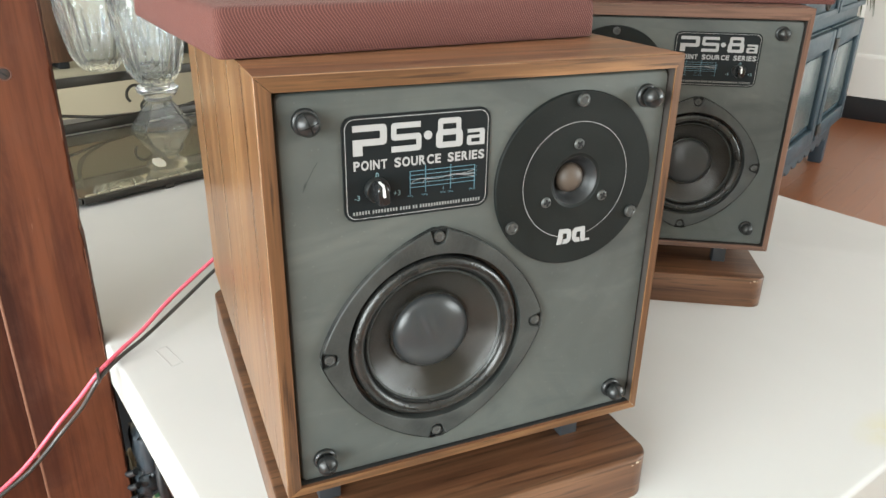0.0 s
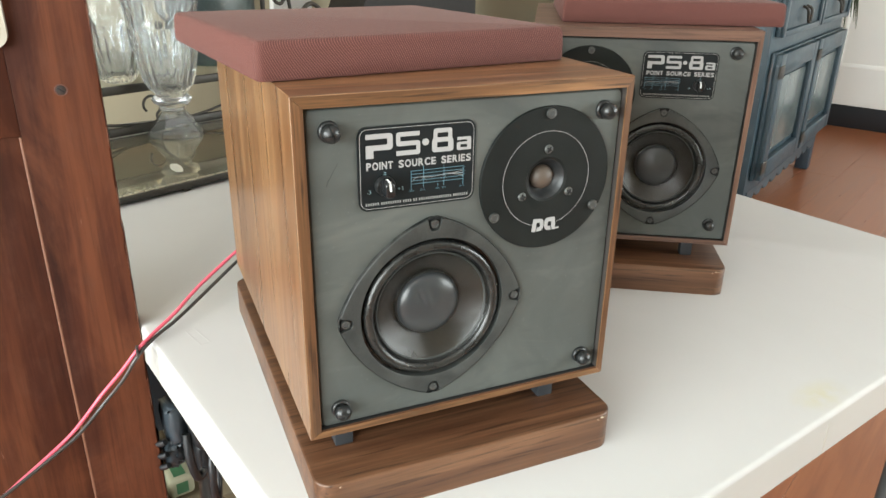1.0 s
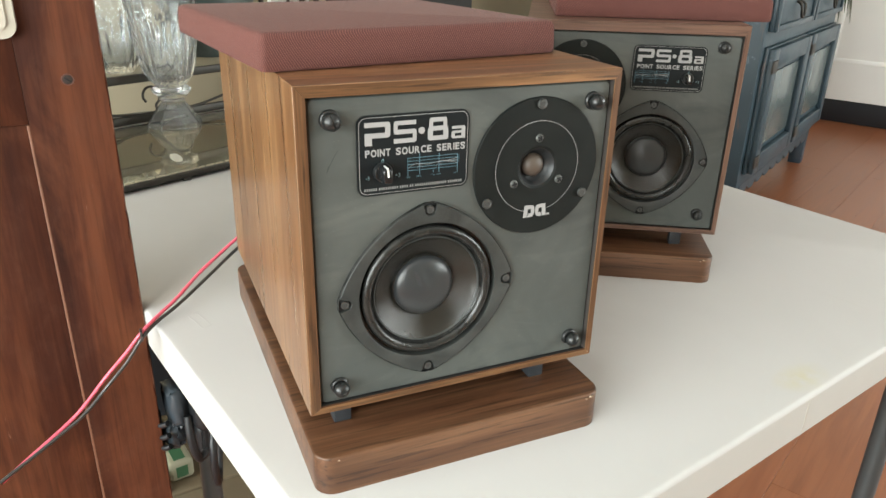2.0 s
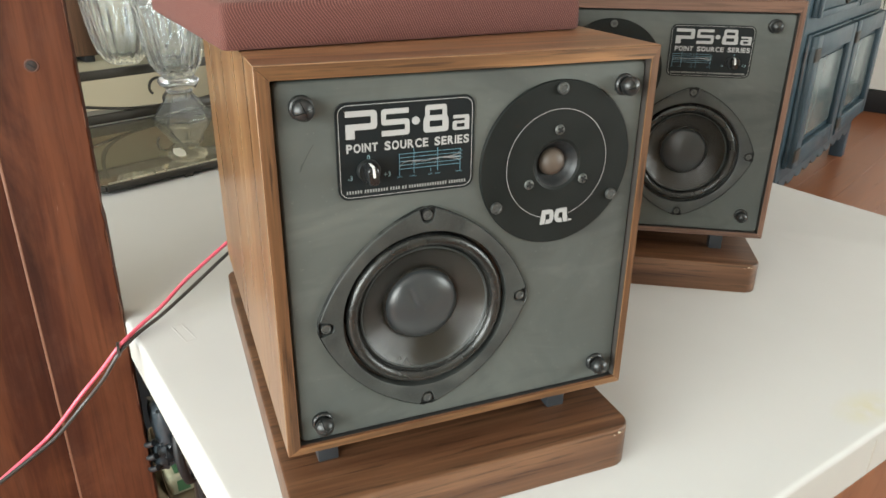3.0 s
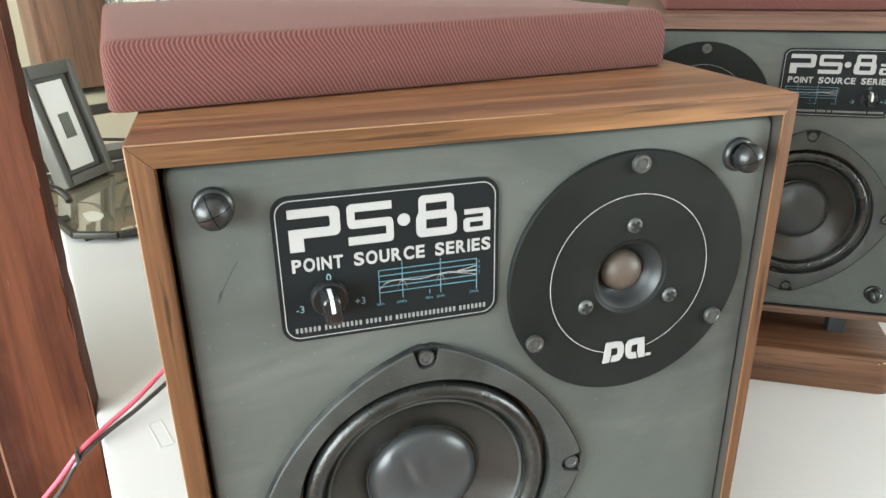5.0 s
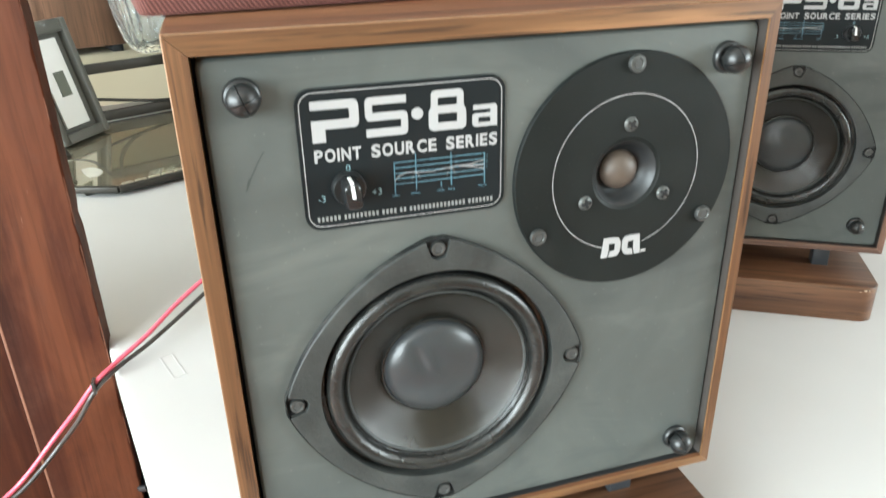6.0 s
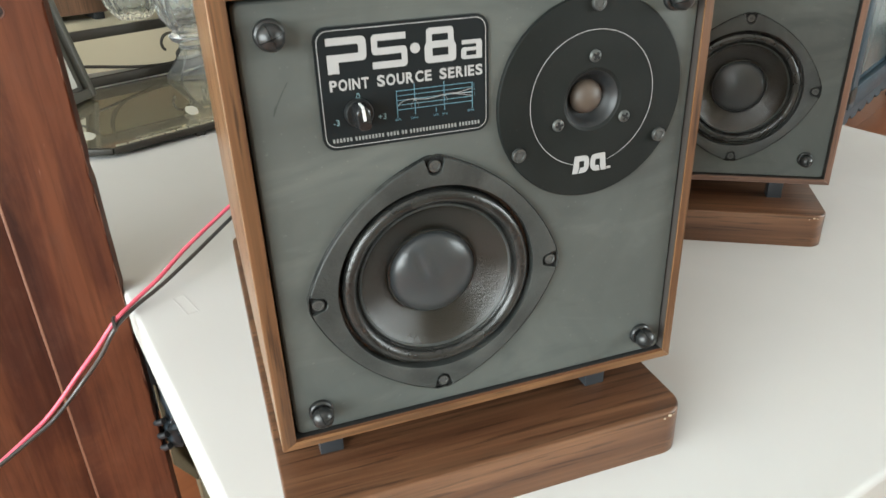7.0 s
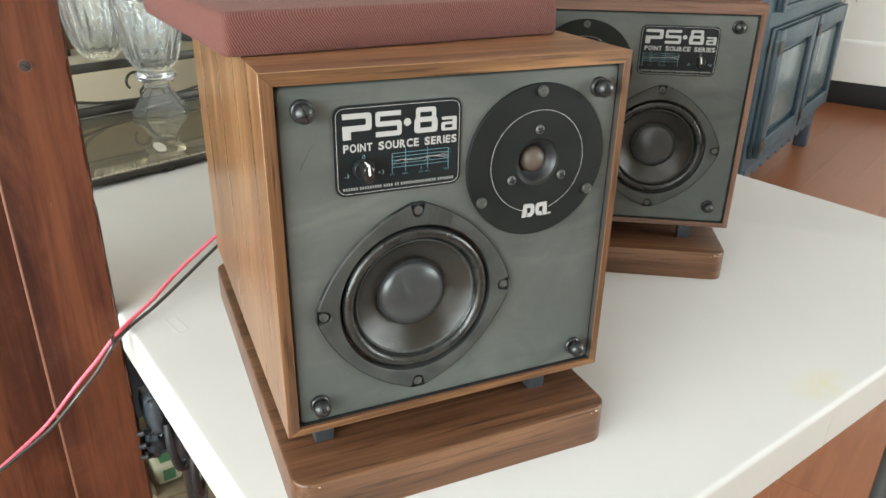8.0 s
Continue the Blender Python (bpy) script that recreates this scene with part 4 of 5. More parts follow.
    loft([[(x, 0.0160, z) for x, z in bf], [(x, 0.0045 + BACK, z) for x, z in bf], [(x, 0.0032 + BACK, z) for x, z in [(cx0 + (x - cx0) * 0.995, cz0 + (z - cz0) * 0.995) for x, z in bf]], [(x, 0.0026 + BACK, z) for x, z in small]], True, False, False, bm)
    bmesh.ops.remove_doubles(bm, verts=bm.verts, dist=1e-5)
    part("baffle", bm, baffle_grey, root, "grey painted front board with faint scuffs", 6)
    if not flipped:
        for pts in (((0.0337, 0.2965), (0.0310, 0.2925), (0.0268, 0.2850), (0.0243, 0.2795)), ((0.0262, 0.2850), (0.0255, 0.2832), (0.0250, 0.2815))):
            up = [(x + 0.0005, 0.0025 + BACK, z) for x, z in pts]
            dn = [(x - 0.0004, 0.0025 + BACK, z - 0.0003) for x, z in pts]
            part("scuff", loft([up, dn], False), scuff_dark, root, "", 0)
    woofer(root, mx(0.1100) + (0.001 if flipped else 0.0), wz, not flipped)
    tweeter(root, mx(0.2105), 0.2662)
    name_plate(root, W - 0.1438 if flipped else 0.0483, flipped)
    for x in (0.0275, 0.2575) if flipped else (0.0277, 0.2625):
        for z in (0.0915, 0.3235) if flipped else (0.0857, 0.3206):
            grille_peg(root, x, z)
    for x in (0.033, 0.236):
        for y in (0.024, DEPTH - 0.04):
            part("spacer", box((x - 0.008, y - 0.006, 0.036), (x + 0.008, y + 0.010, Z0 + 0.001), 0.001), foot_grey, root, "grey block under the cabinet")
    pl = []
    for x, y in rounded(-0.004, 0.285, -0.031, 0.402, 0.017, 7):
        pl.append((x, y))
    part("plinth", slab(pl, 0.0, 0.038, 0.0016), plinth_x, root, "dark walnut base board with scuffed corner", 35)
    for x, y, z, s in ((0.2700, -0.0310, 0.0352, 0.0013), (0.2735, -0.0296, 0.0345, 0.0009), (0.2655, -0.0312, 0.0335, 0.0007), (0.0150, -0.0312, 0.0352, 0.0008)):
        part("chip", box((x - s, y - s * 0.6, z - s * 0.5), (x + s, y + s * 0.6, z + s * 0.5), s * 0.25, 1), chip_pale, root, "pale chipped veneer", 35, pose(0, 0, 0))
    return root


loudspeaker(pose(0, 0, TABLE), False, "walnut bookshelf loudspeaker with grey front on a base board")
S2 = pose(0.3946, 0.3562, TABLE, 0, 0, -31)
loudspeaker(S2, True, "second walnut loudspeaker, mirror layout, on the white table")


def grille(m, label):
    """A cloth covered frame that lies on the top of a cabinet."""
    w, d = 0.288, 0.285
    g = thing("speaker_grille", label, "speaker grille", m, "pair of grilles")
    part("frame", slab(rounded(0.004, w - 0.004, 0.004, d - 0.004, 0.006, 4), 0.0, 0.004, 0.0005), edge_black, g, "black board under the cloth")
    rings = []
    for k, z in ((0.0055, 0.0003), (0.001, 0.0004), (0.0, 0.002), (0.0, 0.014), (0.0006, 0.027), (0.0016, 0.0302), (0.0036, 0.0322), (0.0070, 0.033)):
        r = 0.0055
        rings.append([(x, y, z * (0.91 - 0.05 * y / d)) for x, y in rounded(k, w - k, k, d - k, r, 4)])
    part("cloth", loft(rings, True, False, True), cloth, g, "maroon ribbed cloth", 40)
    return g


grille(pose(-0.0105, 0.055, TABLE + Z0 + H + 0.0005, 0, 0, 7.3), "maroon cloth speaker grille laid on the cabinet")
grille(S2 @ pose(0.036, 0.042, Z0 + H + 0.0040, 0, 0, 2.0), "maroon cloth grille laid on the second cabinet")

# ---- speaker wire ----
wire = thing("speaker_wire", "red and black twin speaker wire hanging over the table edge", "wire")
tube([(0.03, 0.425, 0.822), (0.004, 0.428, 0.802), (-0.050, 0.395, 0.775), (-0.083, 0.365, 0.758), (-0.110, 0.343, 0.747), (-0.130, 0.325, 0.738), (-0.152, 0.328, 0.711), (-0.178, 0.335, 0.680), (-0.209, 0.325, 0.649), (-0.235, 0.315, 0.631), (-0.30, 0.28, 0.60)], 0.0023, "red_wire", red_vinyl, wire, "red wire")
tube([(0.03, 0.425, 0.808), (0.004, 0.428, 0.788), (-0.050, 0.390, 0.762), (-0.083, 0.361, 0.750), (-0.110, 0.340, 0.742), (-0.130, 0.321, 0.733), (-0.151, 0.322, 0.703), (-0.177, 0.329, 0.671), (-0.207, 0.319, 0.644), (-0.233, 0.309, 0.630), (-0.30, 0.272, 0.606)], 0.0022, "black_wire", black_vinyl, wire, "black wire")
part("wire_tie", box((-0.1325, 0.317, 0.7290), (-0.1295, 0.328, 0.7425), 0.001), black_vinyl, wire, "small black tie")

# ---- upright wooden board beside the table ----
board = thing("wooden_door", "red-brown stained wooden door edge with screw and groove", "door")
PX, PY = -0.126, 0.384
rnd = random.Random(21)
rings = []
for i in range(135):
    z = 0.02 + 2.01 * i / 134
    k = 0.0010 + max(0.0, rnd.gauss(0.0, 0.0009))
    x1 = PX - max(0.0, rnd.gauss(-0.0004, 0.0008))
    rings.append([(-0.2105, PY, z), (x1 - k, PY, z), (x1, PY + k, z), (x1, PY + 0.03, z), (-0.2105, PY + 0.03, z)])
part("stile", loft(rings, True, True, True), mahogany, board, "stained stile with a worn edge", 20)
# broken pale rods paint the highlight along the chipped edge
at = 0.62
while at < 1.5:
    run = rnd.uniform(0.02, 0.11)
    tube([(PX - 0.0007, PY + 0.0006, at), (PX - 0.0006, PY + 0.0005, at + run * 0.5), (PX - 0.0007, PY + 0.0006, at + run)], rnd.uniform(0.0003, 0.0006), "worn_or_lit_edge", raw_or_lit_wood, board, "pale painted highlight along the chipped edge", 6)
    at += run + rnd.uniform(0.004, 0.05)
part("panel", box((-0.56, PY + 0.004, 0.02), (-0.2136, PY + 0.028, 0.985), 0.001), mahogany, board)
part("panel", box((-0.56, PY + 0.0, 0.985), (-0.2107, PY + 0.03, 2.03), 0.001), mahogany, board)
part("groove_edge", box((-0.2135, PY + 0.0012, 0.02), (-0.2106, PY + 0.02, 0.984), 0.0008), raw_or_lit_wood, board, "pale scraped groove")
part("screw_hole", turned(-0.1645, 1.032, [(0.0068, PY + 0.001), (0.0066, PY - 0.0003), (0.0060, PY - 0.0006), (0.0053, PY - 0.0001)], 20), scraped_brown, board, "scraped ring round the screw", 40)
part("screw", turned(-0.1645, 1.032, [(0.0053, PY + 0.0006), (0.0050, PY - 0.0004), (0.0034, PY - 0.0007), (0.0010, PY - 0.0008)], 20, False, True), rust_brown, board, "sunk brown screw")
# near-black bar paints the shade inside the slot
part("screw_slot", box((-0.0036, -0.0003, -0.0006), (0.0036, 0.0004, 0.0006)), dark_hole, board, "", 0, pose(-0.1645, PY - 0.0008, 1.032, 0, 38, 0))

plate = part("switch_plate", prism(rounded(-0.30, -0.203, 1.078, 1.26, 0.014), PY - 0.010, PY - 0.0005), plate_cream, None, "cream rounded plastic plate fixed to the wooden door")
tagged(plate, "", "plate")
part("raised_centre", prism(rounded(-0.292, -0.211, 1.087, 1.252, 0.010), PY - 0.0125, PY - 0.0095), plate_cream, plate)

# ---- mirrored tray with vases and clock ----
TR = pose(-0.02, 0.924, TABLE, 0, 0, 26)
tray = thing("mirror_tray", "wrought iron mirrored tray with scroll gallery", "tray", TR)
TX0, TX1, TD = -0.20, 0.42, 0.41
outline = [(TX0 + 0.05, 0), (TX1 - 0.05, 0), (TX1, 0.05), (TX1, TD), (TX0, TD), (TX0, 0.05)]
bm = bmesh.new()
vs = [bm.verts.new((x, y, z)) for z in (0.0095, 0.0135) for x, y in outline]
bm.faces.new(vs[:6][::-1])
bm.faces.new(vs[6:])
for i in range(6):
    bm.faces.new((vs[i], vs[(i + 1) % 6], vs[6 + (i + 1) % 6], vs[6 + i]))
part("mirror", bm, mirror, tray, "tan tinted mirror glass", 0)
for i in range(6):
    a, b = outline[i], outline[(i + 1) % 6]
    ln = math.hypot(b[0] - a[0], b[1] - a[1])
    part("tray_rail", box((0, -0.005, 0.006), (ln, 0.005, 0.0165), 0.002), iron, tray, "", 35, pose(a[0], a[1], 0, 0, 0, math.degrees(math.atan2(b[1] - a[1], b[0] - a[0]))))
for x, y in ((0.0, 0.0), (TX1 - 0.06, 0.0), (TX0 + 0.02, 0.045), (TX0, TD), (TX1, TD)):
    part("foot", box((x - 0.008, y - 0.005, 0.0), (x + 0.008, y + 0.005, 0.007), 0.001), iron, tray)

def ribbon(points, width, name, material):
    """A flat painted band on the tray through plan points."""
    pts = [Vector((x, y, 0)) for x, y in points]
    fine = []
    for i in range(len(pts) - 1):
        p0, p1, p2, p3 = pts[max(i - 1, 0)], pts[i], pts[i + 1], pts[min(i + 2, len(pts) - 1)]
        for k in range(6):
            t = k / 6
            fine.append(0.5 * ((2 * p1) + (p2 - p0) * t + (2 * p0 - 5 * p1 + 4 * p2 - p3) * t * t + (3 * p1 - p0 - 3 * p2 + p3) * t ** 3))
    fine.append(pts[-1])
    rings = []
    for i, p in enumerate(fine):
        way = (fine[min(i + 1, len(fine) - 1)] - fine[max(i - 1, 0)]).normalized()
        s = Vector((-way.y, way.x, 0)) * width * (0.35 + 0.65 * math.sin(math.pi * (i + 0.6) / (len(fine) + 0.2)))
        rings.append([tuple(p + s + Vector((0, 0, 0.0134))), tuple(p + s + Vector((0, 0, 0.0139))), tuple(p - s + Vector((0, 0, 0.0139))), tuple(p - s + Vector((0, 0, 0.0134)))])
    part(name, loft(rings, True, True, True), material, tray, "", 30)


# dark bands paint the scrollwork's reflection on the mirror
ribbon([(-0.125, 0.045), (-0.088, 0.15), (-0.036, 0.245), (0.030, 0.308), (0.115, 0.367)], 0.0045, "scroll_reflection", reflection_dark)
ribbon([(0.115, 0.367), (0.111, 0.291), (0.075, 0.150), (0.048, 0.064)], 0.0042, "scroll_reflection", reflection_dark)
ribbon([(-0.160, 0.215), (-0.136, 0.190), (-0.128, 0.150), (-0.135, 0.065)], 0.0038, "scroll_reflection", reflection_dark)
# pale leaf-shaped patches laid on the mirror
ribbon([(-0.158, 0.085), (-0.150, 0.11), (-0.152, 0.14)], 0.014, "pale_leaf_patch", tray_patch_pale)
ribbon([(0.035, 0.08), (0.045, 0.11), (0.055, 0.14)], 0.011, "pale_leaf_patch", tray_patch_pale)
for i in range(24):
    x = TX0 + 0.058 + i * 0.0215
    if x < TX1 - 0.07:
        part("bead", box((x, 0.0062, 0.0136), (x + 0.0185, 0.0125, 0.0172), 0.0016, 1), shelf_tan, tray)
tube([(-0.192 + 0.020 * math.cos(a / 10 * math.pi), 0.15 + 0.03 * math.sin(a / 10 * math.pi), 0.035 + 0.019 * math.sin(a / 10 * math.pi)) for a in range(17)], 0.006, "scroll_end", iron, tray)

console = thing("iron_console", "dark wrought iron console shelf with scrollwork apron", "shelf", TR)
for z in (0.027, 0.123):
    part("rail", box((TX0 - 0.06, TD + 0.010, z - 0.010), (0.88, TD + 0.022, z + 0.010), 0.003), iron, console)
part("shelf_board", box((TX0 - 0.06, TD + 0.0225, 0.119), (0.88, TD + 0.40, 0.1305), 0.002), shelf_tan, console, "pale stone shelf board")
for x in (TX0 - 0.05, 0.87):
    for y in (TD + 0.03, TD + 0.38):
        part("leg", box((x - 0.010, y - 0.010, -TABLE), (x + 0.010, y + 0.010, 0.119), 0.002), iron, console)


def scroll(x0, x1, flip):
    pts = [(x0, TD + 0.016, 0.090), (x0 + (x1 - x0) * 0.4, TD + 0.016, 0.066), (x0 + (x1 - x0) * 0.75, TD + 0.016, 0.041), (x1 - 0.018, TD + 0.016, 0.037)]
    for i in range(13):
        a = -0.35 * math.pi + i / 12 * 1.6 * math.pi
        r = 0.026 - 0.008 * i / 12
        pts.append((x1 - 0.022 + r * math.cos(a), TD + 0.016, 0.078 + r * math.sin(a)))
    if flip:
        pts = [(x0 + x1 - x, y, z) for x, y, z in pts]
    return pts


for x0, x1, fl in ((TX0, 0.196, False), (0.232, 0.57, True), (0.58, 0.86, False)):
    tube(scroll(x0, x1, fl), 0.0032, "scroll", iron, console)
stand = thing("iron_scroll_stand", "black wrought iron scroll stand on the shelf", "stand", TR @ pose(0, TD + 0.08, 0.131))
part("base_bar", box((0.54, -0.012, 0.0), (0.82, 0.012, 0.008), 0.002), iron, stand)
tube([(0.565, 0, 0.006), (0.565, 0, 0.30)], 0.007, "upright", iron, stand, smooth_path=False)
tube([(0.655, 0, 0.006), (0.66, 0, 0.1), (0.65, 0, 0.17), (0.625, 0, 0.155), (0.605, 0, 0.165), (0.605, 0, 0.185), (0.625, 0, 0.19)], 0.005, "scroll", iron, stand)
tube([(0.672, 0, 0.006), (0.685, 0, 0.1), (0.715, 0, 0.145), (0.75, 0, 0.145), (0.785, 0, 0.1), (0.79, 0, 0.006)], 0.0065, "scroll", iron, stand)


def glass_vase(m, label, stem):
    root = thing("glass_vase", label, "vase", m, "pressed glass vases")
    drop = 0.0
    if stem:
        foot = [(0.0655, 0.0), (0.067, 0.004), (0.065, 0.009), (0.048, 0.030), (0.034, 0.050), (0.0285, 0.056), (0.024, 0.055), (0.030, 0.048), (0.043, 0.028), (0.057, 0.010), (0.06, 0.0)]
        part("foot", upright(foot, 8, cap=False, phase=0.2), clear_glass, root, "eight sided glass foot", 20)
        part("stem", upright([(0.022, 0.0562), (0.030, 0.062), (0.027, 0.068), (0.043, 0.079), (0.046, 0.087), (0.037, 0.0955)], 48), clear_glass, root, "", 40)
    else:
        drop = 0.096
    body = [(0.034, 0.096), (0.0385, 0.101), (0.0440, 0.108, 0.5), (0.0535, 0.124, 0.9), (0.0605, 0.150, 1), (0.0670, 0.190, 1), (0.0715, 0.225, 1),
            (0.0740, 0.246, 0.7), (0.0762, 0.252), (0.0758, 0.258), (0.0765, 0.28, 0.6), (0.081, 0.315, 0.9), (0.089, 0.345, 1.2),
            (0.086, 0.346, 1.2), (0.078, 0.315, 0.9), (0.0730, 0.28, 0.4), (0.071, 0.25, 0.2), (0.0660, 0.215, 0.2), (0.059, 0.175, 0.2), (0.048, 0.13, 0.1), (0.030, 0.114)]
    part("bowl", upright([(r[0], r[1] - drop, *r[2:]) for r in body], 160, 0.05, 20), clear_glass, root, "fluted flaring bowl", 50)


glass_vase(pose(-0.004, 1.335, TABLE + 0.0142), "clear pressed glass vase with fluted bowl on the tray", True)
glass_vase(pose(-0.112, 1.425, TABLE + 0.131, 0, 0, 20), "clear pressed glass vase with wide bowl on the shelf", False)

clock = thing("desk_clock", "grey framed desk clock with white face and display", "clock", pose(-0.242, 1.170, TABLE + 0.0142, -13, 0, 61))
bm = bmesh.new()
box((-0.065, -0.012, 0.003), (-0.049, 0.016, 0.220), 0.003, bm=bm)
box((0.049, -0.012, 0.003), (0.065, 0.016, 0.220), 0.003, bm=bm)
box((-0.049, -0.012, 0.003), (0.049, 0.016, 0.022), 0.003, bm=bm)
box((-0.049, -0.012, 0.196), (0.049, 0.016, 0.220), 0.003, bm=bm)
part("frame", bm, clock_grey, clock)
part("inner_rim", prism(rounded(-0.049, 0.049, 0.022, 0.196, 0.001, 1), 0.002, 0.010), clock_grey, clock)
part("face", box((-0.033, -0.003, 0.030), (0.031, 0.0015, 0.188), 0.001), clock_face, clock, "white face")
part("display", box((-0.012, -0.0045, 0.085), (0.014, -0.0028, 0.130)), lcd_grey, clock, "small grey display", 0)
tube([(0.0, 0.02, 0.14), (0.0, 0.07, 0.018)], 0.004, "prop", clock_grey, clock, smooth_path=False)

chest = thing("wooden_chest", "dark brown wooden chest on the shelf", "chest", TR @ pose(0.105, TD + 0.135, 0.131, 0, 0, -6))
part("body", box((-0.175, 0.0, 0.014), (0.0, 0.16, 0.46), 0.004), brown_box, chest)
for x in (-0.165, -0.032):
    part("foot", box((x, 0.004, 0.0), (x + 0.022, 0.15, 0.0145), 0.001), dark_hole, chest)

# ---- back of the room ----
HU = 30.0
HM = pose(3.553, 2.464, 0, 0, 0, HU)
hutch = thing("hutch", "worn blue painted hutch with drawers and panelled doors", "cabinet", HM)
HW, HD = 1.48, 0.5
part("body", box((-HW, 0.0, 0.20), (0.0, HD, 1.05), 0.004), blue_paint, hutch)
part("top_board", box((-HW - 0.03, -0.03, 1.052), (0.03, HD, 1.085), 0.006), blue_paint, hutch)
part("upper_case", box((-HW + 0.02, 0.12, 1.087), (-0.02, HD, 1.95), 0.004), blue_paint, hutch)
for x in (-HW + 0.035, -0.035):
    for y in (0.04, HD - 0.04):
        part("leg", box((x - 0.035, y - 0.035, 0.0), (x + 0.035, y + 0.035, 0.21), 0.004), hutch_dark, hutch, "dark leg")
for i in range(2):
    x0 = -HW + 0.04 + i * 0.715
    x1 = x0 + 0.685
    d = part("door", box((x0, -0.02, 0.262), (x1, -0.001, 0.80), 0.004), blue_paint, hutch)
    bm = bmesh.new()
    for l, h in (((x0 + 0.005, 0.267), (x0 + 0.08, 0.795)), ((x1 - 0.08, 0.267), (x1 - 0.005, 0.795)), ((x0 + 0.08, 0.267), (x1 - 0.08, 0.345)), ((x0 + 0.08, 0.715), (x1 - 0.08, 0.795))):
        box((l[0], -0.046, l[1]), (h[0], -0.019, h[1]), 0.005, bm=bm)
    part("door_frame", bm, blue_paint, d)
    part("inset_panel", box((x0 + 0.105, -0.030, 0.37), (x1 - 0.105, -0.0195, 0.69), 0.007), hutch_panel, d, "paler raised panel")
    for z in (0.30, 0.70):
        part("hinge", box((x0 - 0.02, -0.053, z), (x0 + 0.05, -0.045, z + 0.05), 0.002), iron, d)
    r = part("drawer", box((x0, -0.022, 0.86), (x1, -0.001, 1.02), 0.004), blue_paint, hutch)
    xc = (x0 + x1) / 2
    bm = bmesh.new()
    for l, h in (((x0, 0.86), (x0 + 0.035, 1.02)), ((x1 - 0.035, 0.86), (x1, 1.02)), ((x0 + 0.035, 0.86), (x1 - 0.035, 0.885)), ((x0 + 0.035, 0.995), (x1 - 0.035, 1.02))):
        box((l[0], -0.034, l[1]), (h[0], -0.0215, h[1]), 0.004, bm=bm)
    part("drawer_moulding", bm, blue_paint, r)
    tube([(xc - 0.03, -0.022, 0.965), (xc - 0.035, -0.045, 0.95), (xc - 0.02, -0.05, 0.905), (xc + 0.02, -0.05, 0.905), (xc + 0.035, -0.045, 0.95), (xc + 0.03, -0.022, 0.965)], 0.006, "drawer_pull", iron, r)

bm = bmesh.new()
outline = [(-0.07, 0.199), (-HW + 0.07, 0.199)]
step = (HW - 0.14) / 10
for k in range(10):
    xa = -HW + 0.07 + k * step
    outline += [(xa, 0.17), (xa + step / 2 - 0.03, 0.145), (xa + step / 2 + 0.03, 0.145)]
outline.append((-0.07, 0.17))
prism(outline, 0.002, 0.022, bm)
part("scalloped_apron", bm, blue_paint, hutch, "scalloped lower apron")
plant = thing("potted_plant", "trailing green house plant in a dark pot", "plant", HM @ pose(-0.03, 0.07, 1.0865))
part("pot", upright([(0.05, 0.0), (0.065, 0.08), (0.07, 0.11), (0.064, 0.112), (0.055, 0.02)], 24), iron, plant)
rnd = random.Random(4)
for k in range(26):
    a = rnd.uniform(-1.2, 1.0)
    reach = rnd.uniform(0.10, 0.18)
    drop = rnd.uniform(0.18, 0.42)
    up = rnd.uniform(0.03, 0.1)
    bm = bmesh.new()
    left, right = [], []
    for i in range(9):
        t = i / 8
        r = 0.03 + reach * t
        z = 0.11 + up * math.sin(math.pi * min(1, t * 1.4)) - drop * t ** 2.2
        w = 0.017 * math.sin(math.pi * (0.08 + 0.9 * t))
        c, s = math.cos(a), math.sin(a)
        left.append((r * c - w * s, r * s + w * c, z))
        right.append((r * c + w * s, r * s - w * c, z + 0.002))
    loft([left, right], False, bm=bm)
    part("leaf", bm, leaf_green, plant, "", 60)

chair = thing("black_armchair", "black upholstered armchair back behind the table", "chair", R @ pose(1.76, 1.35, 0))
part("backrest", prism([(-0.39, 0.45), (0.22, 0.45), (0.22, 1.32), (-0.08, 1.32), (-0.24, 1.24), (-0.30, 1.12), (-0.39, 0.95)], 0.0, 0.16), black_cloth, chair)
part("seat", box((-0.39, -0.0, 0.25), (0.22, 0.62, 0.449), 0.03), black_cloth, chair)
for x in (-0.35, 0.18):
    for y in (0.05, 0.55):
        part("leg", box((x - 0.02, y - 0.02, 0.0), (x + 0.02, y + 0.02, 0.26), 0.003), iron, chair)

pot = part("glazed_jar", upright([(0.07, 0.0), (0.10, 0.05), (0.125, 0.13), (0.12, 0.22), (0.085, 0.28), (0.06, 0.30), (0.065, 0.33), (0.055, 0.33), (0.05, 0.29)], 40), pot_blue, None, "blue-grey glazed round jar behind the tray", 50, TR @ pose(0.465, TD + 0.19, 0.131))
tagged(pot, "", "jar")

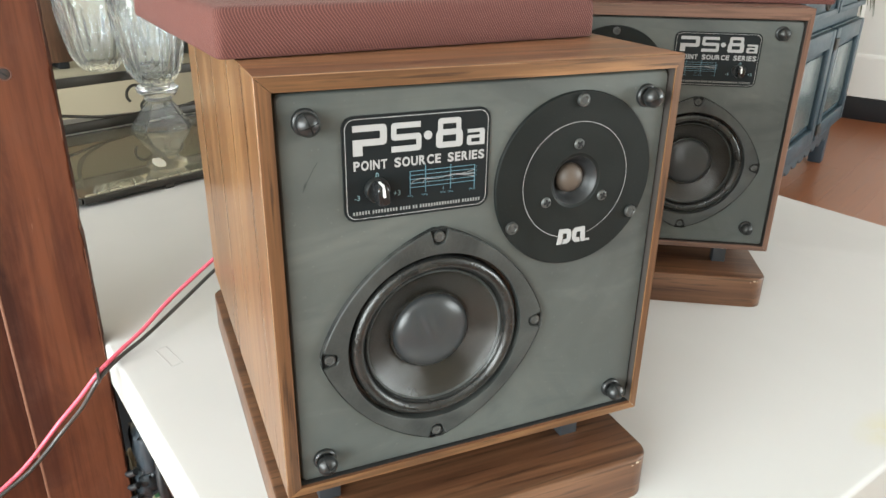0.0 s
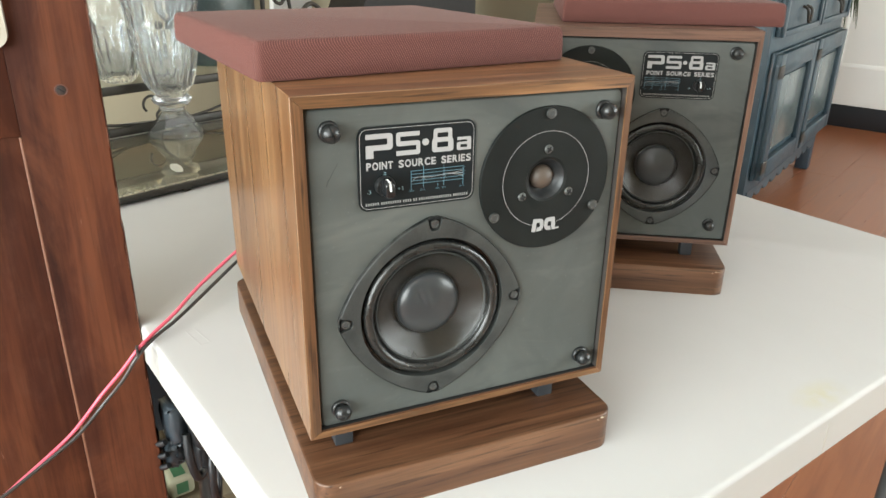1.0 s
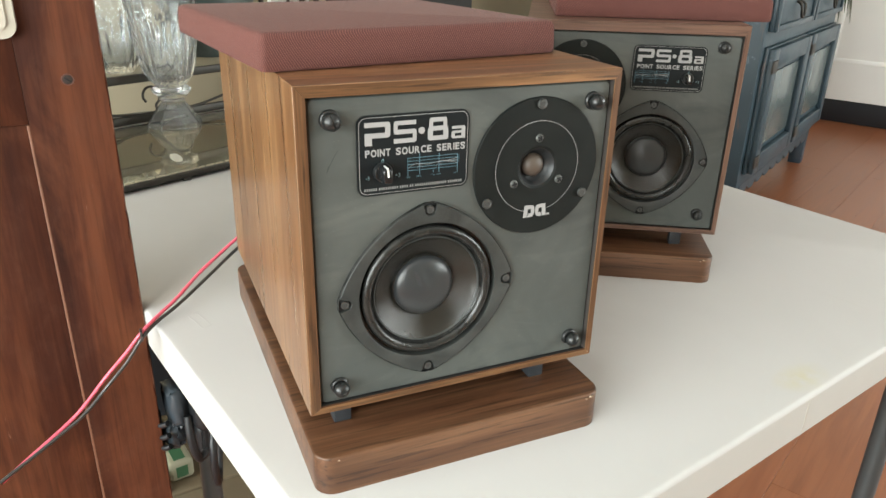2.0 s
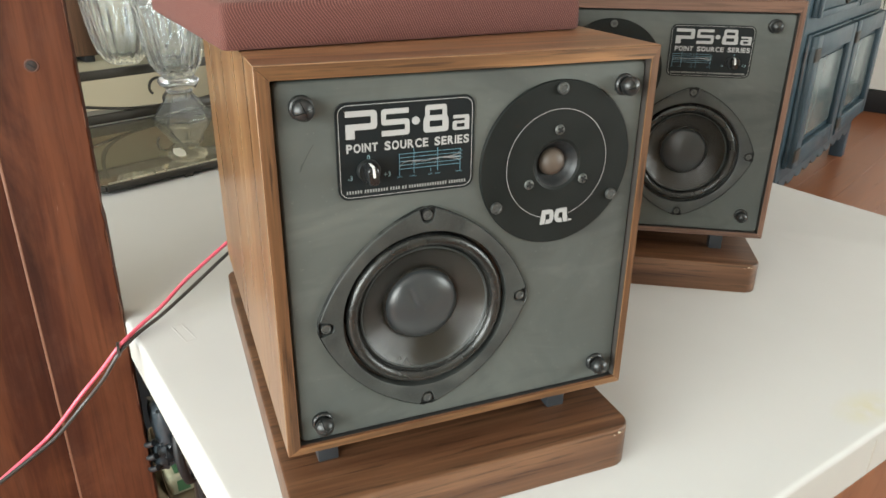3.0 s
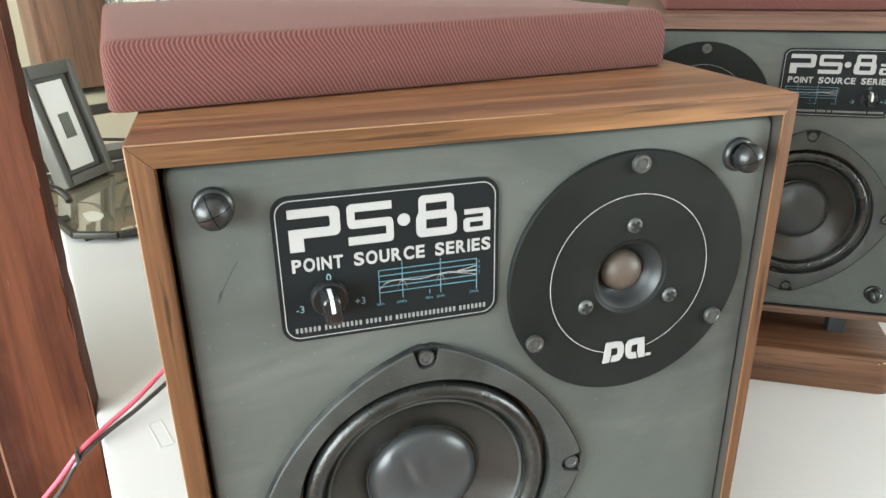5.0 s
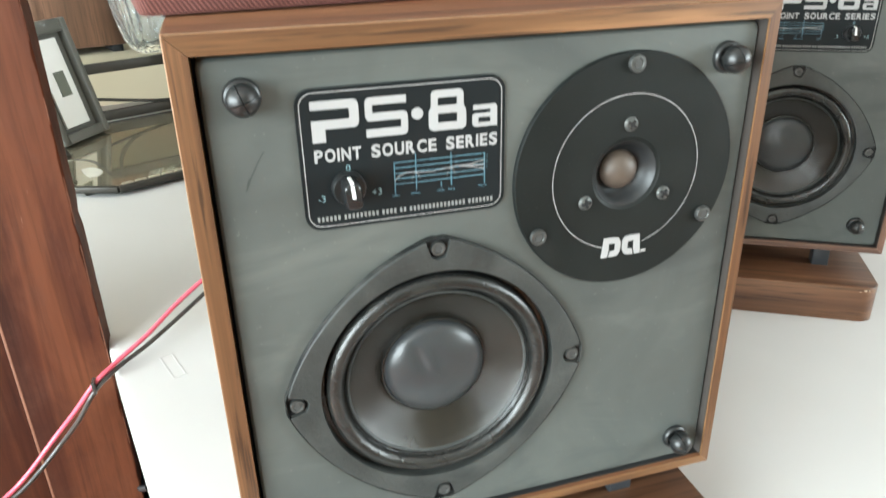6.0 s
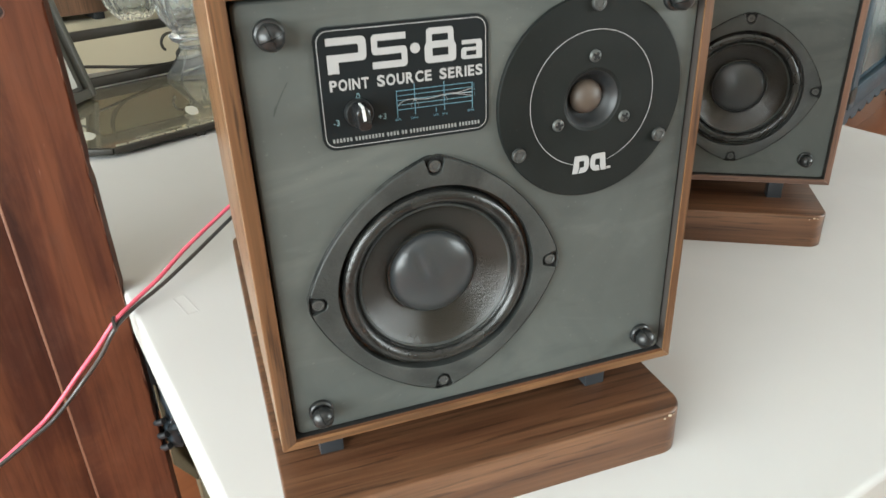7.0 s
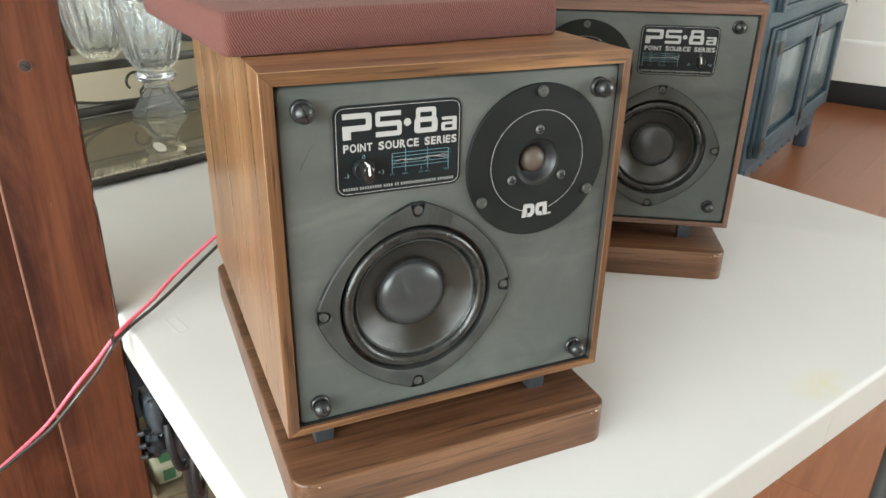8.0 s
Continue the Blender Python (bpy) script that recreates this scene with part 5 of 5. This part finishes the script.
# ---- clutter below the table edge ----
cart = part("carton", box((-0.115, -0.21, 0.0), (0.145, 0.06, 0.195), 0.003), card_brown, None, "brown cardboard carton with open flaps under the table", 35, pose(-0.045, 0.90, 0.0, 0, 0, 8))
tagged(cart, "", "box")
part("flap", box((-0.113, -0.001, 0.0), (0.143, 0.001, 0.07), 0.0004), card_brown, cart, "", 35, pose(0, -0.212, 0.190, 118, 0, 0))
part("flap", box((-0.001, -0.20, 0.0), (0.001, 0.05, 0.06), 0.0004), card_brown, cart, "", 35, pose(-0.116, 0, 0.192, 0, -32, 0))
part("tape", box((-0.022, -0.2108, 0.10), (0.022, 0.059, 0.1958), 0.0004), card_pale, cart, "pale packing tape", 35)
packet = part("packet", box((-0.024, -0.032, 0.0), (0.024, 0.032, 0.044), 0.009, 3), carton, None, "small pale packet with a green label on the carton", 35, pose(-0.113, 0.742, 0.1962, 0, 0, 12))
tagged(packet, "", "packet")
part("green_label", box((-0.011, -0.022, 0.0435), (0.011, 0.022, 0.0448)), label_green, packet, "green label", 0)
part("green_label", box((-0.011, -0.0328, 0.010), (0.011, -0.0315, 0.034)), label_green, packet, "green label", 0)
rnd = random.Random(12)
bm = box((-0.38, -0.12, 0.0), (0.28, 0.12, 0.52), 0.06, 3)
bmesh.ops.subdivide_edges(bm, edges=bm.edges[:], cuts=3, use_grid_fill=True)
for v in bm.verts:
    if v.co.z > 0.02:
        v.co += Vector((rnd.uniform(-1, 1), rnd.uniform(-1, 1), rnd.uniform(-1, 1))) * 0.010
sack = part("black_bag", bm, bag_black, None, "crumpled black plastic bag under the table", 60, pose(0.02, 1.30, 0.0, 0, 0, 10))
tagged(sack, "", "bag")

# ---- floor boards ----
floor_root = tagged(new("floor"), "red-brown wooden floor of long boards", "floor", "", "structure")
floor_root.matrix_basis = R
part("subfloor", box((A0 - 0.15, B0 - 0.15, -0.1), (A1 + 0.15, B1 + 0.15, -0.012)), dark_hole, floor_root, "", 0)
meshes = []
for length in (1.5, 1.15):
    bm = box((0.0003, 0.0003, -0.012), (length - 0.0003, 0.1897, 0.0), 0.0006, 1)
    me = bpy.data.meshes.new("board")
    bm.to_mesh(me)
    bm.free()
    me.materials.append(floor_wood)
    meshes.append((length, me))
rnd = random.Random(7)
b = B0
while b < B1:
    a = A0 - rnd.uniform(0, 0.14)
    while a < A1:
        length, me = meshes[rnd.randrange(2)]
        ob = new("board", me)
        ob.parent = floor_root
        ob.location = (a, b, 0)
        a += length
    b += 0.19
